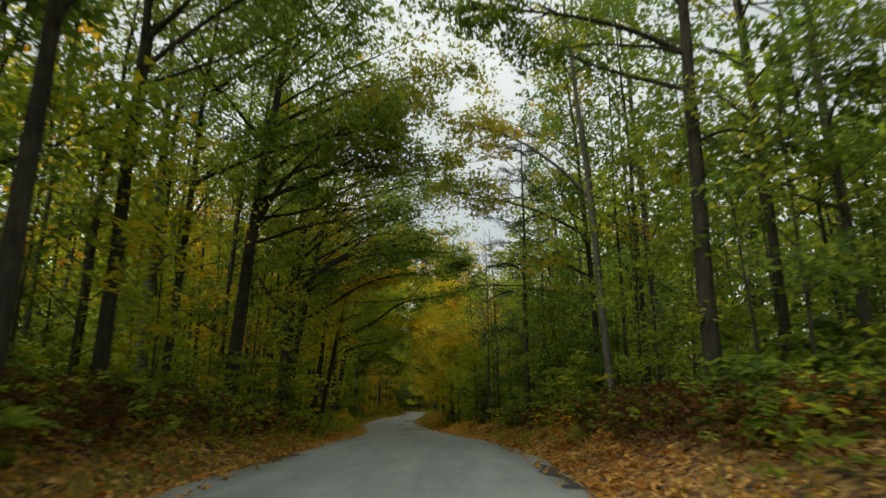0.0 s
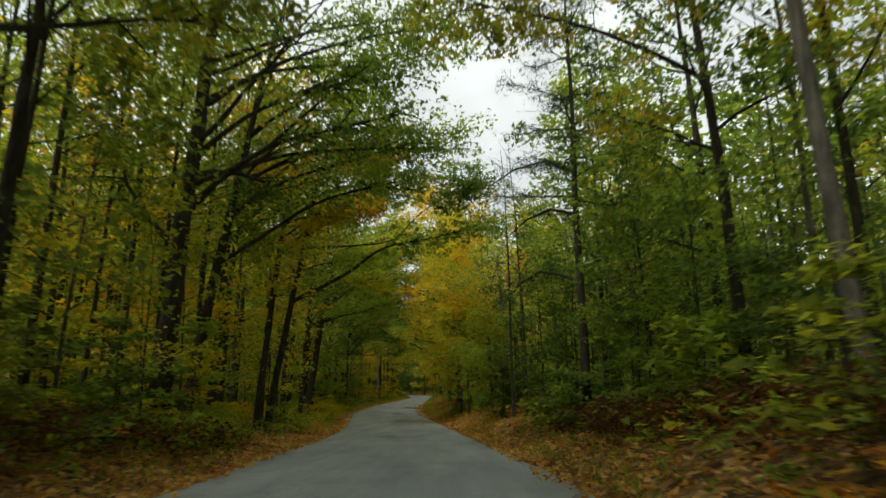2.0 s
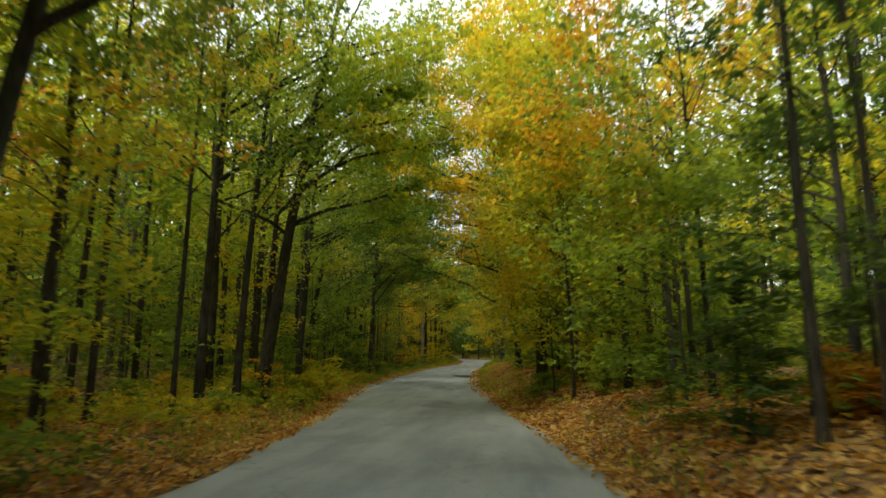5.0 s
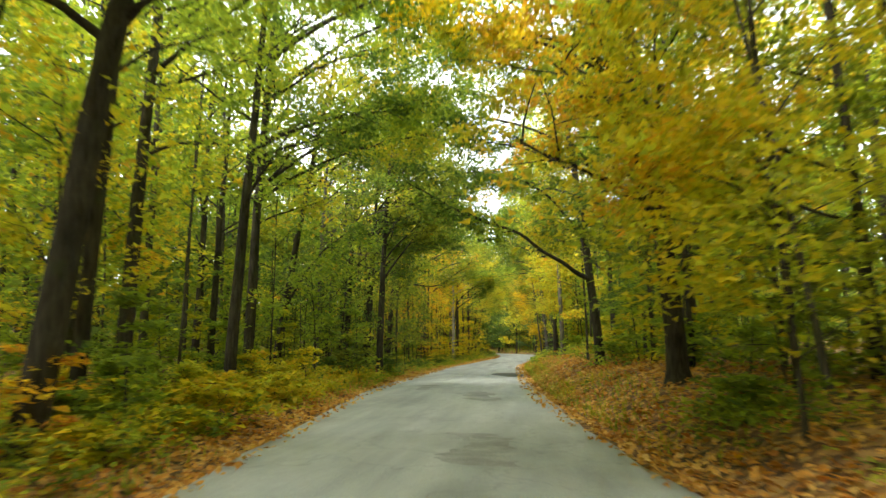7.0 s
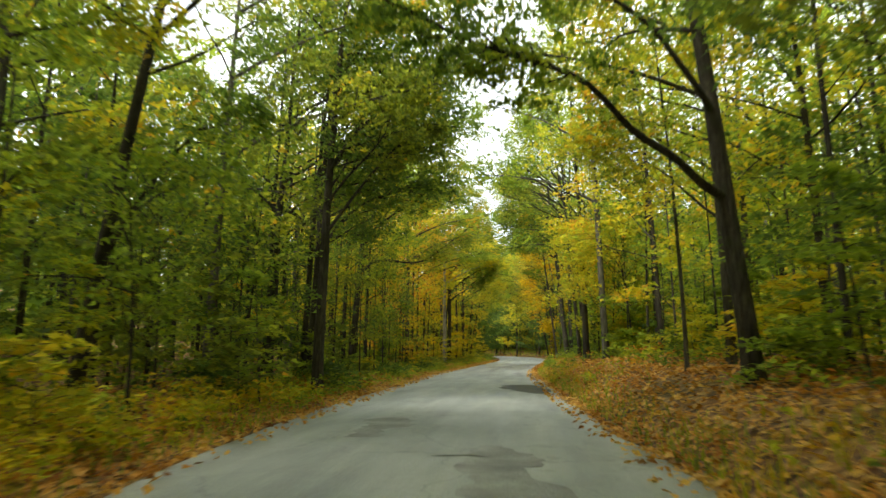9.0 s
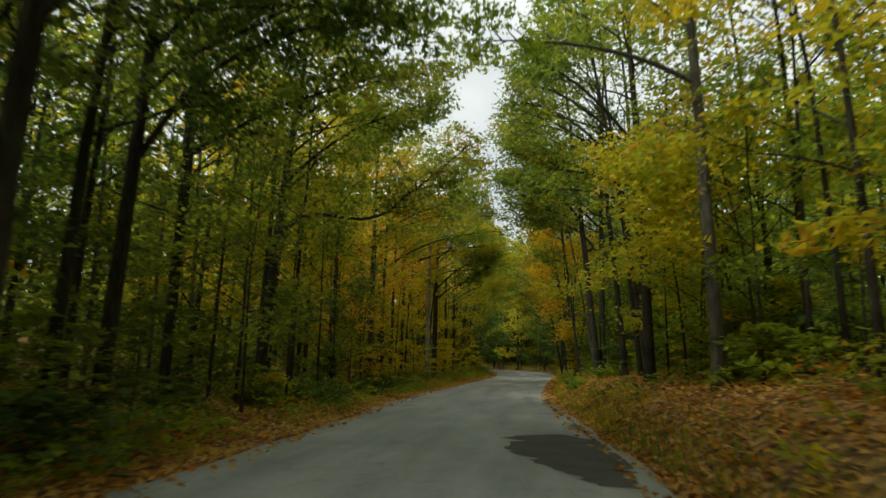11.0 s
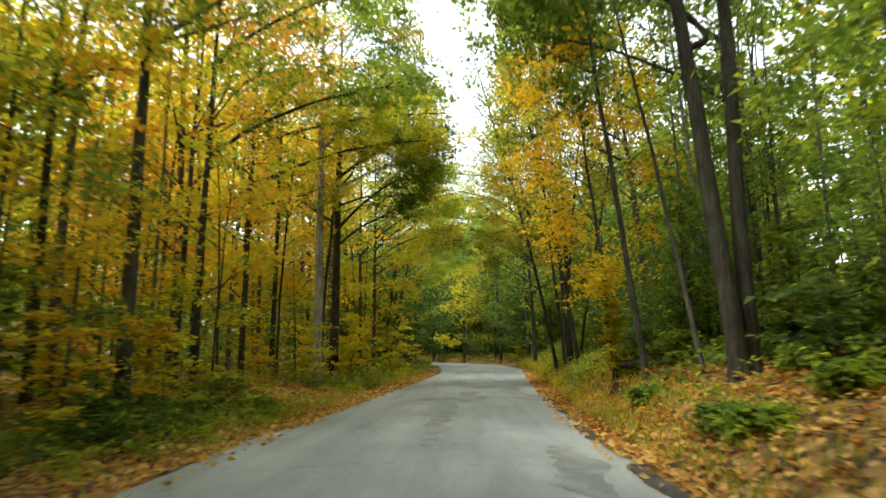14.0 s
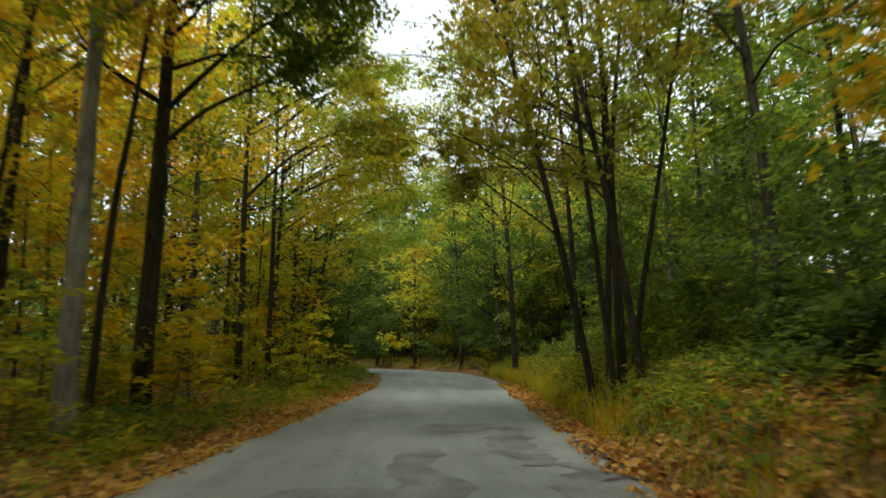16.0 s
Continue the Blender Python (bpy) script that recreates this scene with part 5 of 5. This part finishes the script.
for x, y, high, leaf in ((-0.2, 85.4, 0.8, "lime"), (0.6, 84.0, 1.2, "lime"), (0.2, 91.6, 0.8, "green"), (0.9, 92.8, 1.3, "green"), (-0.4, 92.6, 0.6, "lime"), (-1.1, 97.4, 0.6, "green"), (-0.2, 98.2, 1.1, "green"), (-0.4, 99.4, 1.1, "dark"), (0.4, 81.6, 1.6, "lime"), (1.0, 79.8, 1.8, "lime")):
    shrub(x, y, high, leaf, 0.9)
shrub(-1.75, 96.2, 2.0, "yellow", 0.3)
for k in range(4):
    shrub(3.0 + 0.5 * k, 29.5 + 1.1 * k, 0.9 + 0.1 * k, ("green", "lime")[k % 2])


# ---- low growth, fallen leaves ----
def roadside(count, y0, y1, lo, hi, power, seed):
    r = np.random.default_rng(seed)
    y = r.uniform(y0, y1, count)
    u = (lo + (hi - lo) * r.random(count) ** power) * np.where(r.random(count) < 0.5, 1, -1)
    x = road_x(y) + u
    return x, y, r


def fallen_leaves():
    x, y, r = roadside(100000, 2, 118, 2.3, 7.2, 1.5, 31)
    z = ground_z(x, y)
    d = np.abs(off_road(x, y))
    on_road = d < half_road(y) - 0.05
    keep = (~on_road | (r.random(len(x)) < 0.25)) & ~((d < half_road(y) - 0.25) & (r.random(len(x)) < 0.6)) & ~((y < 30) & (off_road(x, y) > 4.0) & (r.random(len(x)) < 0.84))
    x, y, z, d = x[keep], y[keep], z[keep], d[keep]
    z = np.where(d < half_road(y), np.interp(y, *HZ) + 0.02, z + 0.03)
    v, q = leaves(r, np.stack([x, y, z + r.uniform(0, 0.05, len(x))], 1), np.full(len(x), 0.02), 1, 0.12, 0.2, 0.7, 0.45, 0)
    return mesh_of("fallen_leaves", v, q, FALLEN, False)


tagged(new("fallen_leaves", fallen_leaves()), "dry tan and orange leaves drifted along the road", "fallen leaves", kind="stuff")


BRACKEN = leaf_material("bracken_brown", ((0.0, (0.05, 0.022, 0.012)), (0.4, (0.13, 0.055, 0.022)), (0.75, (0.20, 0.10, 0.035)), (1.0, (0.12, 0.13, 0.03))), 0.3)


def low_growth(name, mat, count, seed, lo, hi, size, y0=2, y1=166, power=1.4, lift=0.16, left=False):
    x, y, r = roadside(count, y0, y1, lo, hi, power, seed)
    if left:
        x = 2 * road_x(y) - np.abs(x - road_x(y)) - road_x(y)
    clumpy = ripple(x * 0.9 + seed, y * 0.8) + r.normal(0, 0.35, count) > np.where(y < 30, np.where(off_road(x, y) > 0, np.where(off_road(x, y) > 4.0, -0.75, 0.5), -0.3), np.where(off_road(x, y) > 0, np.where(y > 97, -0.4, np.where(off_road(x, y) > 5.0, np.where(y > 66, -0.2, np.where((y > 44) & (y < 58), 0.8, 0.3)), np.where(y > 78, 0.15, 0.6))), np.where((y > 38) & (y < 63) & (seed != 45), 0.5, 0.0)))
    x, y = x[clumpy], y[clumpy]
    z = ground_z(x, y)
    lush = np.clip((30 - y) / 12, 0, 1)
    cs = np.stack([x, y, z + r.uniform(0.05, lift, len(x)) * (1 + 0.9 * lush)], 1)
    v, q = leaves(r, cs, r.uniform(0.1, 0.22, len(x)), 9, size, 0.35, 0.62, 0.5, 0.2, True)
    return mesh_of(name, v, q, mat, False)


tagged(new("undergrowth", low_growth("undergrowth", LEAF["green"], 9500, 41, 3.4, 9, 0.13, lift=0.45)), "low green plants growing through the leaf litter", "undergrowth", kind="stuff")
tagged(new("undergrowth", low_growth("undergrowth", LEAF["lime"], 7500, 42, 3.3, 9, 0.13, lift=0.5)), "low yellow-green plants growing through the leaf litter", "undergrowth", kind="stuff")
tagged(new("undergrowth", low_growth("undergrowth", LEAF["rust"], 3000, 43, 3.2, 9, 0.12, lift=0.4)), "low russet plants growing through the leaf litter", "undergrowth", kind="stuff")


tagged(new("undergrowth", low_growth("undergrowth", LEAF["lime"], 3000, 44, 3.2, 5.8, 0.11, 64, 122, 1.1, 0.24, True)), "low yellow-green plants in a strip along the road", "undergrowth", kind="stuff")


tagged(new("undergrowth", low_growth("undergrowth", LEAF["green"], 800, 46, 3.6, 5.2, 0.14, 80, 93, 1.0, 0.42, True)), "lush green ferny plants at the foot of the trees", "undergrowth", kind="stuff")
tagged(new("undergrowth", low_growth("undergrowth", LEAF["yellow"], 3200, 45, 3.4, 7.5, 0.13, 38, 66, 1.1, 0.45, True)), "low yellow plants among the fallen leaves", "undergrowth", kind="stuff")


tagged(new("undergrowth", low_growth("undergrowth", BRACKEN, 5400, 48, 3.7, 7.0, 0.12, 3, 27, 1.1, 0.42)), "withered reddish-brown bracken under the trees", "undergrowth", kind="stuff")


def verge_grass():
    x, y, r = roadside(23000, 2, 128, 2.95, 4.4, 1.6, 51)
    keep = ripple(x * 0.7 + 3, y * 0.5) + r.normal(0, 0.4, len(x)) > np.where((y > 58) & (off_road(x, y) > 0), np.where(off_road(x, y) < 3.6, -0.3, 0.7), 0.15)
    x, y = x[keep], y[keep]
    m = len(x)
    p = np.stack([x, y, ground_z(x, y)], 1)
    a = r.uniform(0, 6.28, m)
    h = r.uniform(0.08, 0.26, m)[:, None]
    out = np.stack([np.cos(a), np.sin(a), np.zeros(m)], 1)
    sidew = np.stack([-np.sin(a), np.cos(a), np.zeros(m)], 1) * 0.011
    up = np.array([0, 0, 1.0])
    v = np.stack([p - sidew, p + sidew, p + up * h + out * h * 0.5 + sidew * 0.3, p + up * h + out * h * 0.5 - sidew * 0.3], 1).reshape(-1, 3)
    return mesh_of("grass", v, np.arange(m * 4).reshape(-1, 4), LEAF["lime"], False)


tagged(new("undergrowth", low_growth("undergrowth", LEAF["olive"], 2800, 47, 3.2, 5.2, 0.10, 100, 126, 1.1, 0.5)), "olive weeds along the raised verge", "undergrowth", kind="stuff")


def verge_weeds():
    """Waist-high tangle of olive and green weeds on the bank below the clustered stems."""
    r = np.random.default_rng(61)
    m = 2600
    y = r.uniform(98, 118, m)
    d = 3.1 + 3.7 * r.random(m) ** 1.4
    x = road_x(y) + d
    keep = ripple(x * 0.8, y * 0.7) + r.normal(0, 0.5, m) > np.where(d > 3.35, np.interp(y, (100, 105), (0.1, -0.8)), 0.0)
    x, y, d = x[keep], y[keep], d[keep]
    z = ground_z(x, y) + 0.08 + np.interp(d, (3.1, 3.5, 4.1, 7), (0.15, 0.55, 0.95, 1.25)) * np.interp(y, (98, 102, 107), (0.22, 0.35, 1.0)) * r.random(len(x))
    v, q = leaves(r, np.stack([x, y, z], 1), r.uniform(0.14, 0.26, len(x)), 14, 0.115, 0.3, 0.6, 0.5, 0.2, True)
    return mesh_of("undergrowth", v, q, LEAF["olive"], False)


tagged(new("undergrowth", verge_weeds()), "tangle of olive weeds under the clustered stems", "undergrowth", kind="stuff")


def tall_grass():
    """Knee-high yellowed grass and weeds on the raised verge."""
    r = np.random.default_rng(58)
    m = 12000
    y = np.concatenate([r.uniform(99, 126, m * 2 // 3), r.uniform(76, 99, m - m * 2 // 3)])
    x = road_x(y) + 2.95 + 1.3 * r.random(m) ** 1.2
    keep = ripple(x * 0.8 + 1, y * 0.6) + r.normal(0, 0.5, m) > np.where(y > 97, -0.7, 0.25)
    x, y = x[keep], y[keep]
    m = len(x)
    p = np.stack([x, y, ground_z(x, y)], 1)
    t = r.uniform(0, 6.28, m)
    h = (r.uniform(0.2, 0.62, m) * np.interp(y, (100, 104), (0.4, 1.0)))[:, None]
    out = np.stack([np.cos(t), np.sin(t), np.zeros(m)], 1) * r.uniform(0.15, 0.6, m)[:, None]
    flat = np.stack([-np.sin(t), np.cos(t), np.zeros(m)], 1) * 0.012
    up = np.array([0, 0, 1.0])
    mid_, tip = p + (up * 0.6 + out * 0.35) * h, p + (up + out) * h
    v = np.stack([p - flat, p + flat, mid_ + flat * 0.8, mid_ - flat * 0.8, tip + flat * 0.15, tip - flat * 0.15], 1).reshape(-1, 3)
    i = np.arange(m)[:, None] * 6
    return mesh_of("tall_grass", v, np.concatenate([i + (0, 1, 2, 3), i + (3, 2, 4, 5)]), LEAF["yellow"], False)


tagged(new("tall_grass", tall_grass()), "knee-high yellowed grass and weeds on the verge", "grass", kind="stuff")
tagged(new("verge_grass", verge_grass()), "thin yellowing grass along the road's edge", "grass", kind="stuff")


# ---- dead wood and stones ----
def log(x, y, turn, length, r, tilt=0.0):
    pile = Pile()
    rg = np.random.default_rng(int(abs(x * 100 + y * 10)))
    pts = curve_path(rg, (-length / 2, 0, r * 0.7), 0, 0, length, 8, 0, 0.05)
    tube(pile, np.concatenate([pts[:1] - (0.001, 0, 0), pts, pts[-1:] + (0.001, 0, 0)]), np.concatenate([(0.005,), r * np.linspace(1, 0.7, 9), (0.005,)]), 9)
    ob = new("fallen_log")
    ob.matrix_basis = pose(x, y, float(ground_z(x, y)), 0, tilt, turn)
    part("stem", pile.mesh("stem", BARK["grey"]), ob)
    stub = Pile()
    tube(stub, curve_path(rg, pts[5], 1.2, 0.6, 0.5, 3, 0.2), r * 0.4 * np.linspace(1, 0.3, 4), 6)
    part("branch_stub", stub.mesh("branch_stub", BARK["grey"]), ob)
    return tagged(ob, "weathered grey fallen log on the leaf litter", "log", kind="thing")


log(-0.2, 96.15, 2, 3.2, 0.08)
log(1.4, 88.6, -12, 3.0, 0.07)
log(-13.2, 86.0, 15, 3.4, 0.09)
log(4.8, 14.0, 40, 3.0, 0.06)


def stump(x, y, r, high):
    """A rotten stump with a ragged rim, hollow in the middle."""
    rg = np.random.default_rng(9)
    pile, sides = Pile(), 18
    ang = np.arange(sides) * 2 * math.pi / sides
    wob = 1 + rg.normal(0, 0.09, sides)
    rim = high * rg.uniform(0.6, 1.1, sides)
    rings = [(1.5, np.full(sides, -0.15)), (1.2, rim * 0.25), (1.0, rim * 0.7), (0.9, rim), (0.7, rim * 0.92), (0.5, np.full(sides, high * 0.3)), (0.02, np.full(sides, high * 0.25))]
    v = np.concatenate([np.stack([np.cos(ang) * r * k * wob, np.sin(ang) * r * k * wob, z], 1) for k, z in rings])
    i = np.arange(len(rings) - 1)[:, None] * sides
    j = np.arange(sides)
    pile.add(v, np.stack([i + j, i + (j + 1) % sides, i + sides + (j + 1) % sides, i + sides + j], -1).reshape(-1, 4))
    ob = new("tree_stump", pile.mesh("tree_stump", ROTTEN))
    ob.location = (x, y, float(ground_z(x, y)))
    return tagged(ob, "rotten dark brown stump in the leaf litter", "stump", kind="thing")


ROTTEN = bark_material("bark_rotten", (0.03, 0.016, 0.009), (0.12, 0.06, 0.03))
stump(-2.1, 94.5, 0.2, 0.17)


def stone(x, y, s, seed):
    bm = bmesh.new()
    bmesh.ops.create_icosphere(bm, subdivisions=2, radius=1)
    for v in bm.verts:
        k = 1 + 0.28 * noise.noise(v.co * 1.3 + Vector((seed, 0, 0)))
        v.co = Vector((v.co.x * k * s, v.co.y * k * s * 0.8, v.co.z * k * s * 0.55))
    me = bpy.data.meshes.new("stone")
    bm.to_mesh(me)
    bm.free()
    me.materials.append(BARK["grey"])
    ob = new("stone", me)
    ob.location = (x, y, float(ground_z(x, y)) + s * 0.2)
    return tagged(ob, "grey mossy stone among the leaves", "stone", "stones by the trees", "thing")


for k, (x, y, s) in enumerate(((-10.9, 108.6, 0.28), (-11.3, 109.6, 0.22), (-10.5, 110.3, 0.2), (-11.8, 108.0, 0.3), (-12.4, 106.9, 0.24), (-13.0, 89.6, 0.2))):
    stone(x, y, s, k * 7.3)


# ---- single leaves that lie loose on the verge and the road's edge ----
def leaf_shape(seed):
    """A curled, five-lobed maple leaf, about 12 cm across."""
    rg = np.random.default_rng(seed)
    ang = np.radians((-90, -52, -30, 0, 22, 52, 72, 90, 108, 128, 158, 180, 210, 232)) + rg.normal(0, 0.04, 14)
    rad = np.array((0.35, 0.62, 0.42, 0.9, 0.5, 1.0, 0.55, 1.15, 0.55, 1.0, 0.5, 0.9, 0.42, 0.62)) * 0.062 * rg.uniform(0.92, 1.08, 14)
    curl = rg.uniform(0.1, 0.35)
    rim = np.stack([np.cos(ang) * rad, np.sin(ang) * rad, curl * rad * np.abs(np.cos(ang * 1.5 + seed)) + 0.004], 1)
    v = np.concatenate([[(0, 0, 0.002)], rim])
    j = np.arange(14)
    return mesh_of("leaf", v, np.stack([np.zeros(14, int), 1 + j, 1 + (j + 1) % 14], 1), SINGLE, False)


SINGLE = leaf_material("loose_leaf", ((0.0, (0.30, 0.12, 0.035)), (0.35, (0.50, 0.27, 0.08)), (0.65, (0.60, 0.40, 0.12)), (1.0, (0.62, 0.48, 0.06))), 0.2)
shapes = [leaf_shape(k) for k in range(6)]
lr = random.Random(17)
for k in range(290):
    y = 68 + 34 * lr.random() if k < 190 else 40 + 22 * lr.random()
    u = 2.6 + 1.9 * lr.random() ** 1.2
    x = float(road_x(y)) + (u if lr.random() < 0.75 else -u)
    z = float(ground_z(x, y)) + 0.035 if u > HALF + 0.1 else float(np.interp(y, *HZ)) + 0.02
    ob = new("leaf", shapes[k % 6])
    ob.parent = ground
    s = lr.uniform(0.8, 1.35)
    ob.matrix_basis = pose(x, y, z, lr.uniform(-16, 16), lr.uniform(-16, 16), lr.uniform(0, 360)) @ Matrix.Diagonal((s, s, s, 1))
